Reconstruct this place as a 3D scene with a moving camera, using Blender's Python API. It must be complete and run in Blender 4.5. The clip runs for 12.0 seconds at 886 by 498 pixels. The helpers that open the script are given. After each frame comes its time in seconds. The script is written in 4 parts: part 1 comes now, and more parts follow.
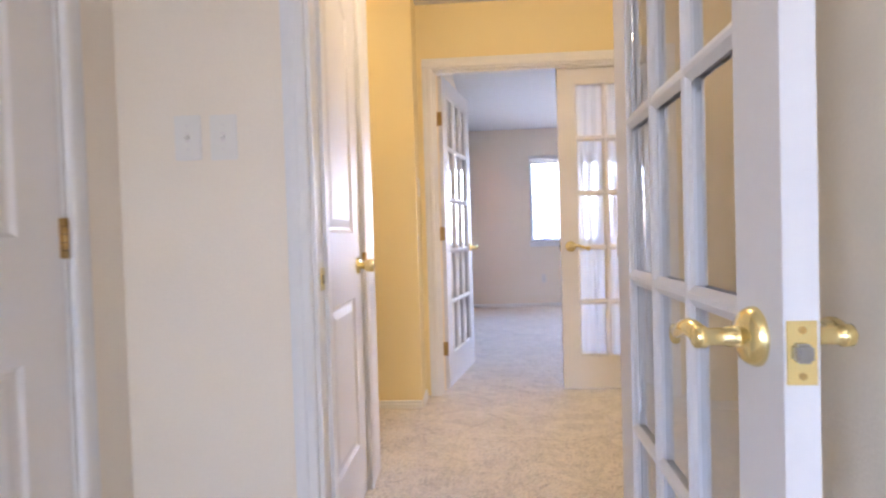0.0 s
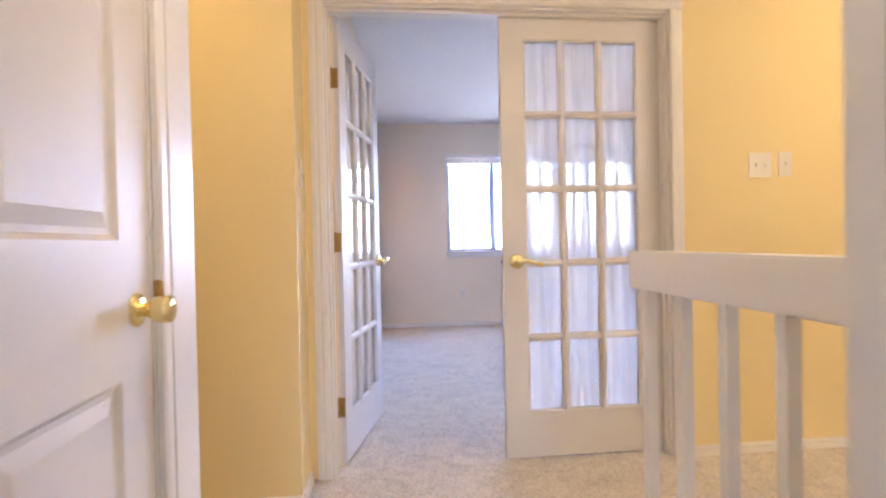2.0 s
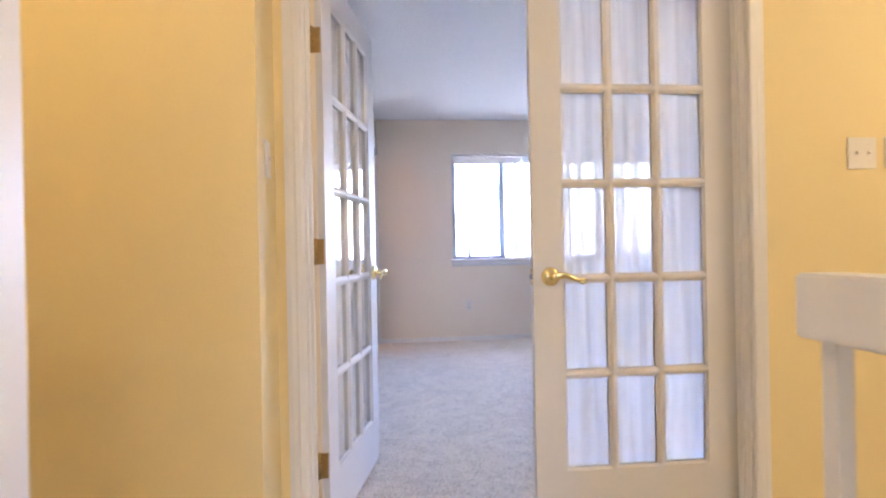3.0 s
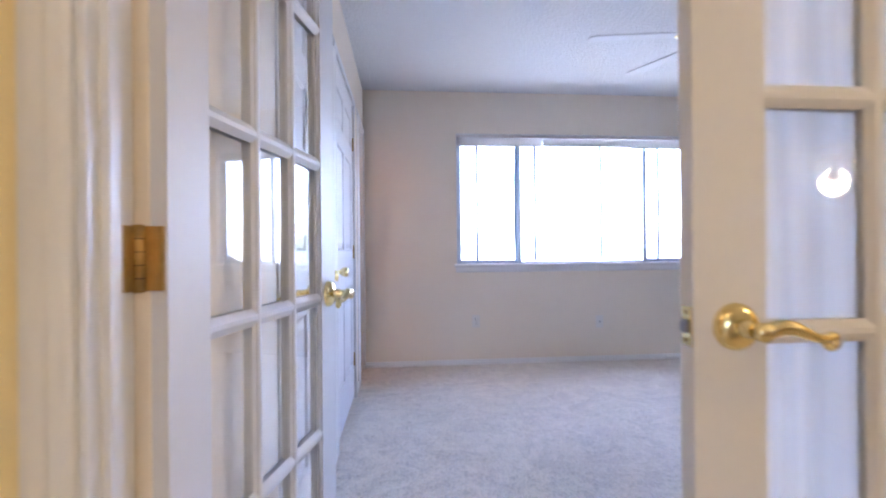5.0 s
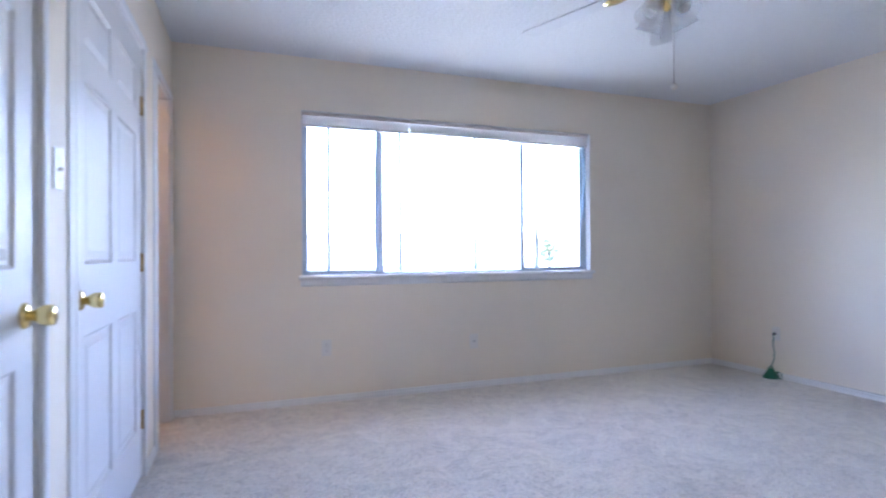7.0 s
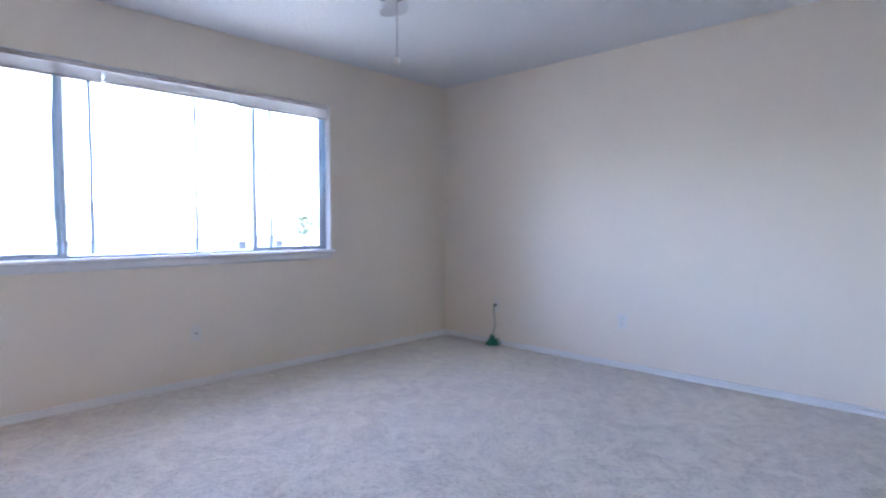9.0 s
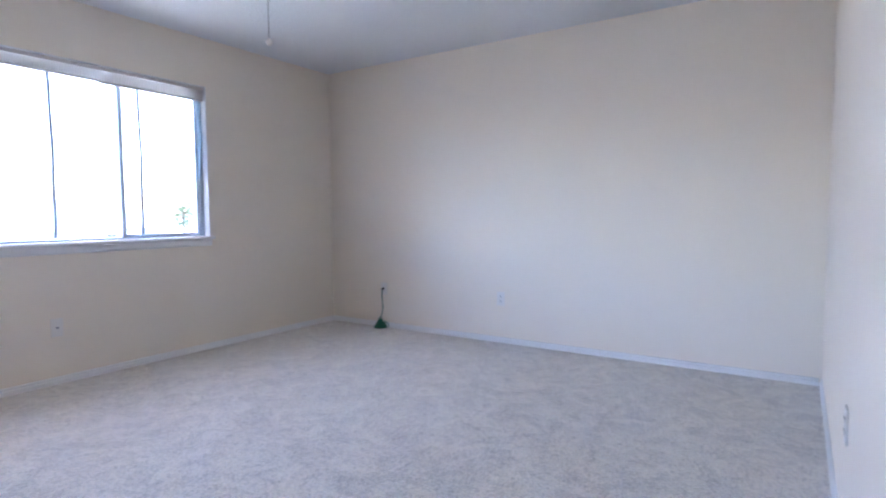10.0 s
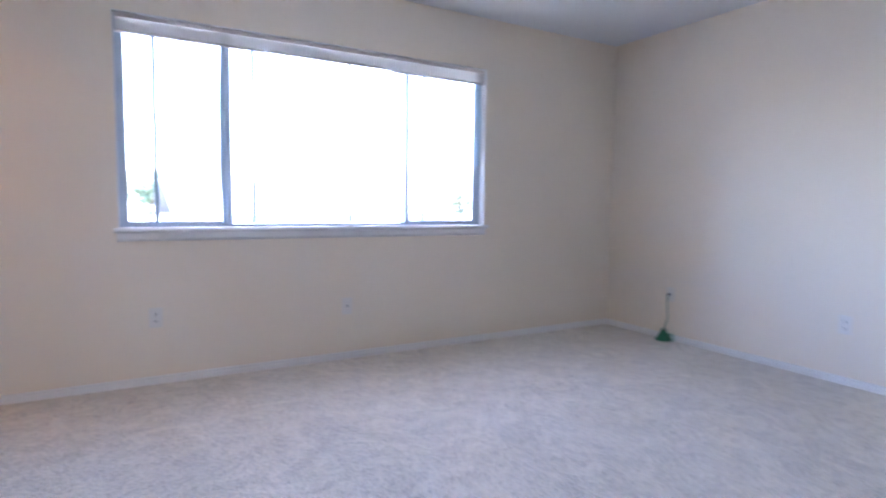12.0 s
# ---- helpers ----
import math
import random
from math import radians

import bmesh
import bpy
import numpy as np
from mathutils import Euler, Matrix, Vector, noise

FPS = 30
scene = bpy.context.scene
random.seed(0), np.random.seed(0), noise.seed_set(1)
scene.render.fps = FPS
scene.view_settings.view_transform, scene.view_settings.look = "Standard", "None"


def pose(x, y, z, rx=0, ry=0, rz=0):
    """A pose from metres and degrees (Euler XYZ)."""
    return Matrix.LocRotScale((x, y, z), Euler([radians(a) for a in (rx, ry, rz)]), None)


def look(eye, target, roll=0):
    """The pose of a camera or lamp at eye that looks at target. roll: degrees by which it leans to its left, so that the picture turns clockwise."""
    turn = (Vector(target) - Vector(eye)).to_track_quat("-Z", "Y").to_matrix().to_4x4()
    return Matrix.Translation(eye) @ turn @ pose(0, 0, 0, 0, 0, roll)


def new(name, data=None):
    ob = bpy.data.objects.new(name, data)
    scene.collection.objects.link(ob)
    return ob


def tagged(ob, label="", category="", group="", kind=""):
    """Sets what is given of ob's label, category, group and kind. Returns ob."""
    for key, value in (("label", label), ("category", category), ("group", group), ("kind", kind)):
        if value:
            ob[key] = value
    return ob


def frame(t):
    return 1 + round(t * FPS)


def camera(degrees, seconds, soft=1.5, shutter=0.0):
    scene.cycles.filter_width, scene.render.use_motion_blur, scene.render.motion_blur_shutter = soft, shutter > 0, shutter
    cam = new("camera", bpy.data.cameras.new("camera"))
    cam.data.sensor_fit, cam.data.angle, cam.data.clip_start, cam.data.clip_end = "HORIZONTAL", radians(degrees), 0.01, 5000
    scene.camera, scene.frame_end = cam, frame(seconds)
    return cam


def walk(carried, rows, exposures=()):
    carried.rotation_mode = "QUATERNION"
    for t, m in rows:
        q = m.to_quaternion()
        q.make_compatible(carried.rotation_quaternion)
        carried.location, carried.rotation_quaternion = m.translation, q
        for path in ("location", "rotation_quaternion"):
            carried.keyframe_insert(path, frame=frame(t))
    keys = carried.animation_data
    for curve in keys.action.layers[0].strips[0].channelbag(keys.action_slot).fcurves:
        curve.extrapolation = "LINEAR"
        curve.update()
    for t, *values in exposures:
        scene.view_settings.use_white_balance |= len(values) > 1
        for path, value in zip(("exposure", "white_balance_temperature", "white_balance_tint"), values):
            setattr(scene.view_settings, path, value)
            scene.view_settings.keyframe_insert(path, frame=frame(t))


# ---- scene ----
# ---------------------------------------------------------------- camera
cam = camera(77.8, 12.0, 2.1, 0.5)
PATH = [
    (0, (-0.088, 0.302, 0.999), (-0.216, 2.298, 0.954), -1.7),
    (0.5, (-0.08, 0.532, 0.993), (-0.089, 2.531, 0.948), -1.4),
    (1, (-0.146, 0.793, 1.003), (-0.007, 2.788, 0.96), -1.3),
    (1.5, (-0.141, 1.073, 0.998), (0.073, 3.061, 0.963), -1.3),
    (2, (-0.101, 1.335, 1.007), (0.106, 3.324, 0.984), -1.2),
    (2.5, (-0.096, 1.64, 1.008), (0.102, 3.63, 0.996), -1.2),
    (3, (-0.081, 1.897, 1.02), (0.121, 3.887, 1.019), -1.1),
    (5, (-0.001, 3.065, 1.026), (0.21, 5.054, 1.03), -0.5),
    (5.5, (0.017, 3.406, 1.043), (0.24, 5.393, 1.057), -0.5),
    (6, (0.075, 3.639, 1.046), (0.351, 5.62, 1.064), -0.3),
    (6.5, (0.129, 3.836, 1.054), (0.628, 5.773, 1.074), -0.3),
    (8.5, (0.395, 4.123, 1.083), (1.642, 5.686, 1.024), -0.1),
    (9, (0.446, 4.121, 1.105), (1.883, 5.509, 1.015), -0.0),
    (9.5, (0.425, 4.056, 1.078), (2.0, 5.284, 0.973), -0.5),
    (10, (0.4, 3.993, 1.066), (2.073, 5.08, 0.937), -0.4),
    (10.5, (0.408, 3.994, 1.072), (2.131, 5.0, 0.922), -0.4),
    (11, (0.449, 4.069, 1.073), (2.152, 5.105, 0.909), -0.5),
    (11.5, (0.578, 4.223, 0.945), (1.935, 5.687, 0.813), -0.4),
    (12, (0.671, 4.431, 1.055), (1.67, 6.155, 0.892), 0.8),
]
walk(cam, [(t, look(eye, target, roll)) for t, eye, target, roll in PATH], [(0.0, 5.09, 5580, 28), (0.5, 5.15, 5560, 27), (1.0, 5.13, 5550, 28), (2.0, 5.09, 5550, 31), (3.0, 5.10, 5470, 27), (5.0, 4.86, 5320, 27), (5.5, 4.85, 5230, 23), (6.5, 4.84, 5260, 22), (8.5, 4.76, 5290, 22), (9.5, 4.70, 5350, 22), (10.5, 4.97, 5510, 23), (11.5, 4.91, 5450, 24), (12.0, 4.80, 5450, 24)])

# ---------------------------------------------------------------- light
world = bpy.data.worlds.new("sky")
scene.world = world
world.use_nodes = True
wn, wl = world.node_tree.nodes, world.node_tree.links
sky = wn.new("ShaderNodeTexSky")
sky.sky_type = "NISHITA"
sky.sun_disc = False
sky.sun_elevation = radians(70)
sky.sun_rotation = radians(15)
sky.air_density, sky.dust_density = 1.0, 2.0
wl.new(sky.outputs[0], wn["Background"].inputs[0])
wn["Background"].inputs[1].default_value = 0.15


def lamp(name, kind, m, energy, color, **more):
    data = bpy.data.lights.new(name, kind)
    data.energy, data.color = energy, color
    for key, value in more.items():
        if key == "angle":
            data.angle = value
        elif key == "size":
            data.shape, data.size, data.size_y = "RECTANGLE", value[0], value[1]
        elif key == "soft":
            data.shadow_soft_size = value
    ob = new(name, data)
    ob.matrix_world = m
    return ob


DAY = (0.60, 0.77, 1.0)
WARM = (1.0, 0.77, 0.40)
lamp("sun", "SUN", look((3.37, 12.1, 18.8), (1.6, 5.5, 0)), 1.9, (1.0, 0.98, 0.95), angle=radians(10))
# sky light in two window openings and an unseen slot added behind the start
lamp("window_light", "AREA", look((1.834, 8.085, 1.484), (1.834, 5.0, 1.484)), 10, DAY, size=(2.42, 1.17)).data.cycles.is_portal = True
lamp("start_side_light", "AREA", look((-0.54, -2.69, 1.3), (-0.54, 0.0, 1.3)), 10, DAY, size=(0.40, 2.0)).data.cycles.is_portal = True
lamp("start_window_light", "AREA", look((-1.89, -1.5, 1.3), (0.0, -1.5, 1.3)), 10, DAY, size=(2.0, 1.9)).data.cycles.is_portal = True
# four warm fill bulbs in added unseen ceiling lights, then side room and fan
lamp("hall_fill_bulb", "POINT", pose(-0.05, 2.15, 2.26), 0.34, WARM, soft=0.08)
lamp("passage_fill_bulb", "POINT", pose(-1.35, 2.80, 2.20), 0.17, (1.0, 0.77, 0.34), soft=0.08)
lamp("landing_fill_bulb", "POINT", pose(2.40, 2.60, 2.20), 0.65, WARM, soft=0.08)
lamp("start_fill_bulb", "POINT", pose(-0.35, -0.9, 2.26), 0.28, WARM, soft=0.08)
lamp("side_room_bulb", "POINT", pose(-0.95, 7.55, 2.25), 0.35, (1.0, 0.55, 0.2), soft=0.08)
lamp("living_fan_bulb", "POINT", pose(3.46, 0.66, 1.52), 4.5, WARM, soft=0.1)


# ---------------------------------------------------------------- materials
def material(name, color, rough=0.5, metal=0.0, spread=0.06, grain=40.0, bump=0.0, bump_scale=200.0, blotch=3.0, coat=0.0, detail=4.0, spec=0.5, grain_along=1.0):
    m = bpy.data.materials.new(name)
    m.use_nodes = True
    n, l = m.node_tree.nodes, m.node_tree.links
    b = n["Principled BSDF"]
    b.inputs["Roughness"].default_value = rough
    b.inputs["Metallic"].default_value = metal
    b.inputs["Coat Weight"].default_value = coat
    b.inputs["Specular IOR Level"].default_value = spec
    at = n.new("ShaderNodeTexCoord")
    big, small = n.new("ShaderNodeTexNoise"), n.new("ShaderNodeTexNoise")
    big.inputs["Scale"].default_value, small.inputs["Scale"].default_value = blotch, grain
    big.inputs["Detail"].default_value, small.inputs["Detail"].default_value = 3.0, detail
    l.new(at.outputs["Object"], big.inputs["Vector"]), l.new(at.outputs["Object"], small.inputs["Vector"])
    mix = n.new("ShaderNodeMix")
    mix.data_type = "FLOAT"
    mix.inputs[0].default_value = 0.5
    l.new(big.outputs["Fac"], mix.inputs[2]), l.new(small.outputs["Fac"], mix.inputs[3])
    ramp = n.new("ShaderNodeValToRGB")
    ramp.color_ramp.elements[0].position, ramp.color_ramp.elements[1].position = 0.3, 0.7
    ramp.color_ramp.elements[0].color = (*[c * (1 - spread) for c in color], 1)
    ramp.color_ramp.elements[1].color = (*[min(1, c * (1 + spread)) for c in color], 1)
    l.new(mix.outputs[0], ramp.inputs[0]), l.new(ramp.outputs[0], b.inputs["Base Color"])
    rr = n.new("ShaderNodeMapRange")
    rr.inputs[3].default_value, rr.inputs[4].default_value = max(0.02, rough - 0.06), min(1, rough + 0.06)
    l.new(big.outputs["Fac"], rr.inputs[0]), l.new(rr.outputs[0], b.inputs["Roughness"])
    if bump:
        tex, bm_ = n.new("ShaderNodeTexNoise"), n.new("ShaderNodeBump")
        tex.inputs["Scale"].default_value, tex.inputs["Detail"].default_value = bump_scale, 3.0
        bm_.inputs["Strength"].default_value, bm_.inputs["Distance"].default_value = bump, 0.004
        stretch = n.new("ShaderNodeMapping")
        stretch.inputs["Scale"].default_value = (1.0, 1.0, grain_along)
        l.new(at.outputs["Object"], stretch.inputs["Vector"]), l.new(stretch.outputs[0], tex.inputs["Vector"])
        l.new(tex.outputs["Fac"], bm_.inputs["Height"]), l.new(bm_.outputs[0], b.inputs["Normal"])
    return m


PAINT = material("cream_wall_paint", (0.86, 0.77, 0.635), 0.6, spread=0.025, grain=120, bump=0.22, bump_scale=140, blotch=1.2, spec=0.2)
YELLOW = material("yellow_wall_paint", (0.85, 0.71, 0.38), 0.6, spread=0.025, grain=120, bump=0.22, bump_scale=140, blotch=1.2, spec=0.2)
CREAM = material("deep_cream_wall_paint", (0.84, 0.735, 0.56), 0.6, spread=0.025, grain=120, bump=0.22, bump_scale=140, blotch=1.2, spec=0.2)
TRIM = material("white_gloss_trim_paint", (0.80, 0.79, 0.77), 0.40, spread=0.02, grain=60, bump=0.05, bump_scale=90, blotch=2)
SKIRT = material("white_skirting_paint", (0.84, 0.82, 0.78), 0.4, spread=0.03, grain=40, blotch=2)
DOOR = material("white_satin_door_paint", (0.72, 0.705, 0.695), 0.48, spread=0.02, grain=50, bump=0.06, bump_scale=60, blotch=2, spec=0.4)
MOULDED = material("white_grained_door_paint", (0.71, 0.695, 0.685), 0.42, spread=0.02, grain=50, bump=0.16, bump_scale=260, blotch=2, spec=0.45, grain_along=0.04)
BRASS = material("polished_brass", (0.82, 0.69, 0.33), 0.16, 1.0, spread=0.08, grain=30)
OLD_BRASS = material("tarnished_brass", (0.50, 0.34, 0.13), 0.34, 1.0, spread=0.2, grain=60)
STEEL = material("latch_steel", (0.34, 0.33, 0.32), 0.35, 1.0, spread=0.1)
PLATE = material("white_plastic", (0.80, 0.76, 0.69), 0.3, spread=0.015)
DARK = material("dark_slot", (0.03, 0.03, 0.03), 0.5)
ALU = material("grey_aluminium", (0.44, 0.50, 0.57), 0.4, 0.2, spread=0.08)
BLIND = material("grey_white_blind", (0.76, 0.70, 0.66), 0.45, spread=0.05)
CORD = material("cord", (0.34, 0.46, 0.58), 0.7)
BLADE = material("white_fan_blade", (0.68, 0.68, 0.69), 0.55, spread=0.02, spec=0.3)
GREEN = material("green_plastic", (0.015, 0.16, 0.09), 0.4, spread=0.2)
ASPHALT_ROOF = material("grey_shingle", (0.30, 0.30, 0.31), 0.9, spread=0.2, grain=8)
SIDING = material("pale_siding", (0.50, 0.48, 0.44), 0.8, spread=0.06, grain=4)
GRASS = material("dry_lawn", (0.31, 0.31, 0.25), 0.95, spread=0.3, grain=0.6, blotch=0.05)
LEAF = material("leaf", (0.07, 0.11, 0.045), 0.7, spread=0.4, grain=2)
BARK = material("bark", (0.16, 0.12, 0.09), 0.9, spread=0.3, grain=8)


def carpet_material():
    m = material("beige_plush_carpet", (0.47, 0.40, 0.345), 0.97, spread=0.0, spec=0.1)
    n, l = m.node_tree.nodes, m.node_tree.links
    b = n["Principled BSDF"]
    at = n.new("ShaderNodeTexCoord")
    tuft, swirl, stain = n.new("ShaderNodeTexVoronoi"), n.new("ShaderNodeTexNoise"), n.new("ShaderNodeTexNoise")
    tuft.inputs["Scale"].default_value = 85
    swirl.inputs["Scale"].default_value, swirl.inputs["Detail"].default_value, swirl.inputs["Roughness"].default_value = 115, 3, 0.7
    swirl.inputs["Distortion"].default_value = 1.2
    stain.inputs["Scale"].default_value, stain.inputs["Detail"].default_value = 4.5, 7
    stain.inputs["Roughness"].default_value, stain.inputs["Distortion"].default_value = 0.68, 2.0
    for t in (tuft, swirl, stain):
        l.new(at.outputs["Object"], t.inputs["Vector"])
    add = n.new("ShaderNodeMath")
    add.operation = "MULTIPLY_ADD"
    add.inputs[1].default_value = -0.38
    l.new(tuft.outputs["Distance"], add.inputs[0])
    l.new(swirl.outputs["Fac"], add.inputs[2])
    add2 = n.new("ShaderNodeMath")
    add2.operation = "MULTIPLY_ADD"
    add2.inputs[1].default_value = 0.75
    l.new(stain.outputs["Fac"], add2.inputs[0]), l.new(add.outputs[0], add2.inputs[2])
    ramp = n.new("ShaderNodeValToRGB")
    ramp.color_ramp.elements[0].position, ramp.color_ramp.elements[1].position = 0.43, 0.82
    ramp.color_ramp.elements[0].color = (0.43, 0.375, 0.30, 1)
    ramp.color_ramp.elements[1].color = (0.86, 0.775, 0.645, 1)
    l.new(add2.outputs[0], ramp.inputs[0]), l.new(ramp.outputs[0], b.inputs["Base Color"])
    bump = n.new("ShaderNodeBump")
    bump.inputs["Strength"].default_value, bump.inputs["Distance"].default_value = 1.0, 0.005
    l.new(add.outputs[0], bump.inputs["Height"])
    # trodden pile: soft waves a hand wide
    pile, lay = n.new("ShaderNodeTexNoise"), n.new("ShaderNodeBump")
    pile.inputs["Scale"].default_value, pile.inputs["Detail"].default_value, pile.inputs["Distortion"].default_value = 9, 3.5, 2.0
    lay.inputs["Strength"].default_value, lay.inputs["Distance"].default_value = 1.0, 0.008
    l.new(at.outputs["Object"], pile.inputs["Vector"]), l.new(pile.outputs["Fac"], lay.inputs["Height"])
    l.new(lay.outputs[0], bump.inputs["Normal"]), l.new(bump.outputs[0], b.inputs["Normal"])
    b.inputs["Sheen Weight"].default_value = 0.7
    b.inputs["Sheen Roughness"].default_value = 0.6
    return m


def ceiling_material():
    m = material("textured_ceiling_paint", (0.75, 0.755, 0.76), 0.9, spread=0.02, blotch=1.0)
    n, l = m.node_tree.nodes, m.node_tree.links
    at, a, c, bump = n.new("ShaderNodeTexCoord"), n.new("ShaderNodeTexNoise"), n.new("ShaderNodeTexVoronoi"), n.new("ShaderNodeBump")
    a.inputs["Scale"].default_value, a.inputs["Detail"].default_value = 45, 5
    c.inputs["Scale"].default_value = 55
    add = n.new("ShaderNodeMath")
    add.operation = "ADD"
    l.new(at.outputs["Object"], a.inputs["Vector"]), l.new(at.outputs["Object"], c.inputs["Vector"])
    l.new(a.outputs["Fac"], add.inputs[0]), l.new(c.outputs["Distance"], add.inputs[1])
    bump.inputs["Strength"].default_value, bump.inputs["Distance"].default_value = 0.5, 0.006
    l.new(add.outputs[0], bump.inputs["Height"]), l.new(bump.outputs[0], n["Principled BSDF"].inputs["Normal"])
    return m


def glass_material(name, color=(1, 1, 1), rough=0.0):
    m = bpy.data.materials.new(name)
    m.use_nodes = True
    b = m.node_tree.nodes["Principled BSDF"]
    b.inputs["Base Color"].default_value = (*color, 1)
    b.inputs["Roughness"].default_value = rough
    b.inputs["Transmission Weight"].default_value = 1.0
    b.inputs["IOR"].default_value = 1.45
    return m


def sheer_material():
    m = bpy.data.materials.new("white_sheer_fabric")
    m.use_nodes = True
    n, l = m.node_tree.nodes, m.node_tree.links
    n.remove(n["Principled BSDF"])
    out = n["Material Output"]
    thin, cloth, back, both, mix = (n.new("ShaderNodeBsdfTransparent"), n.new("ShaderNodeBsdfDiffuse"), n.new("ShaderNodeBsdfTranslucent"),
                                    n.new("ShaderNodeMixShader"), n.new("ShaderNodeMixShader"))
    cloth.inputs[0].default_value = back.inputs[0].default_value = (0.86, 0.86, 0.86, 1)
    at, weave = n.new("ShaderNodeTexCoord"), n.new("ShaderNodeTexNoise")
    weave.inputs["Scale"].default_value = 60
    rng = n.new("ShaderNodeMapRange")
    rng.inputs[1].default_value, rng.inputs[2].default_value = 0.34, 0.60
    rng.inputs[3].default_value, rng.inputs[4].default_value = 0.88, 1.0
    # gathers: dense and thin bands that run down the cloth
    bands = n.new("ShaderNodeMapping")
    bands.inputs["Scale"].default_value = (0.55, 0.55, 0.012)
    l.new(at.outputs["Object"], bands.inputs["Vector"]), l.new(bands.outputs[0], weave.inputs["Vector"])
    l.new(weave.outputs["Fac"], rng.inputs[0])
    both.inputs[0].default_value = 0.6
    l.new(cloth.outputs[0], both.inputs[1]), l.new(back.outputs[0], both.inputs[2])
    l.new(rng.outputs[0], mix.inputs[0]), l.new(thin.outputs[0], mix.inputs[1]), l.new(both.outputs[0], mix.inputs[2])
    l.new(mix.outputs[0], out.inputs[0])
    return m


def shade_material():
    m = bpy.data.materials.new("clear_ribbed_shade_glass")
    m.use_nodes = True
    n, l = m.node_tree.nodes, m.node_tree.links
    b, out = n["Principled BSDF"], n["Material Output"]
    b.inputs["Base Color"].default_value = (0.88, 0.89, 0.91, 1)
    b.inputs["Roughness"].default_value = 0.12
    thin, mix, edge = n.new("ShaderNodeBsdfTransparent"), n.new("ShaderNodeMixShader"), n.new("ShaderNodeTexWave")
    edge.inputs["Scale"].default_value = 14
    rng = n.new("ShaderNodeMapRange")
    rng.inputs[3].default_value, rng.inputs[4].default_value = 0.14, 0.36
    l.new(edge.outputs["Fac"], rng.inputs[0]), l.new(rng.outputs[0], mix.inputs[0])
    l.new(thin.outputs[0], mix.inputs[1]), l.new(b.outputs[0], mix.inputs[2]), l.new(mix.outputs[0], out.inputs[0])
    return m


def glow_material(name, color, strength):
    m = bpy.data.materials.new(name)
    m.use_nodes = True
    b = m.node_tree.nodes["Principled BSDF"]
    b.inputs["Base Color"].default_value = (0.9, 0.9, 0.9, 1)
    b.inputs["Emission Color"].default_value = (*color, 1)
    b.inputs["Emission Strength"].default_value = strength
    return m


CARPET = carpet_material()
CEILING = ceiling_material()
GLASS = glass_material("clear_glass")
SHADE = shade_material()
SHEER = sheer_material()
BULB_ON = glow_material("lit_bulb", (1.0, 0.8, 0.5), 5)
# glow for the domes of the added ceiling lights
DOME = glow_material("fill_light_dome", (1.0, 0.74, 0.4), 0.12)
BULB_OFF = material("unlit_bulb", (0.85, 0.85, 0.83), 0.3)


# ---------------------------------------------------------------- builders
def mesh_of(name, bm, mat, smooth=False):
    bmesh.ops.recalc_face_normals(bm, faces=bm.faces[:])
    me = bpy.data.meshes.new(name)
    bm.to_mesh(me)
    bm.free()
    me.materials.append(mat)
    if smooth:
        me.polygons.foreach_set("use_smooth", [True] * len(me.polygons))
    return me


def part(name, bm, mat, parent=None, label="", smooth=False, m=None):
    """One mesh object, under a thing or a part where one is given."""
    ob = new(name, mesh_of(name, bm, mat, smooth))
    if parent:
        ob.parent = parent
    if m is not None:
        ob.matrix_basis = m
    if label:
        tagged(ob, label)
    return ob


def thing(name, m, label, category, group="", kind=""):
    ob = new(name)
    ob.empty_display_size = 0.05
    ob.matrix_basis = m
    return tagged(ob, label, category, group, kind)


def setting(name, bm, mat, label, category, m=None):
    return tagged(part(name, bm, mat, m=m), label, category, "", "structure")


def box(bm, x0, x1, y0, y1, z0, z1, bevel=0.0, seg=1):
    made = bmesh.ops.create_cube(bm, size=1, matrix=Matrix.Translation(((x0 + x1) / 2, (y0 + y1) / 2, (z0 + z1) / 2)) @ Matrix.Diagonal((x1 - x0, y1 - y0, z1 - z0, 1)))
    if bevel:
        edges = list({e for v in made["verts"] for e in v.link_edges})
        bmesh.ops.bevel(bm, geom=edges, offset=bevel, segments=seg, affect="EDGES")
    return bm


def boxed(*args, **more):
    return box(bmesh.new(), *args, **more)


def strip(bm, p0, p1, across, out, profile):
    """A moulding: the profile (across, out) drawn along p0 to p1."""
    p0, p1, across, out = Vector(p0), Vector(p1), Vector(across), Vector(out)
    a = [bm.verts.new(p0 + across * u + out * v) for u, v in profile]
    b = [bm.verts.new(p1 + across * u + out * v) for u, v in profile]
    n = len(profile)
    for i in range(n):
        bm.faces.new((a[i], a[(i + 1) % n], b[(i + 1) % n], b[i]))
    bm.faces.new(a), bm.faces.new(b[::-1])
    return bm


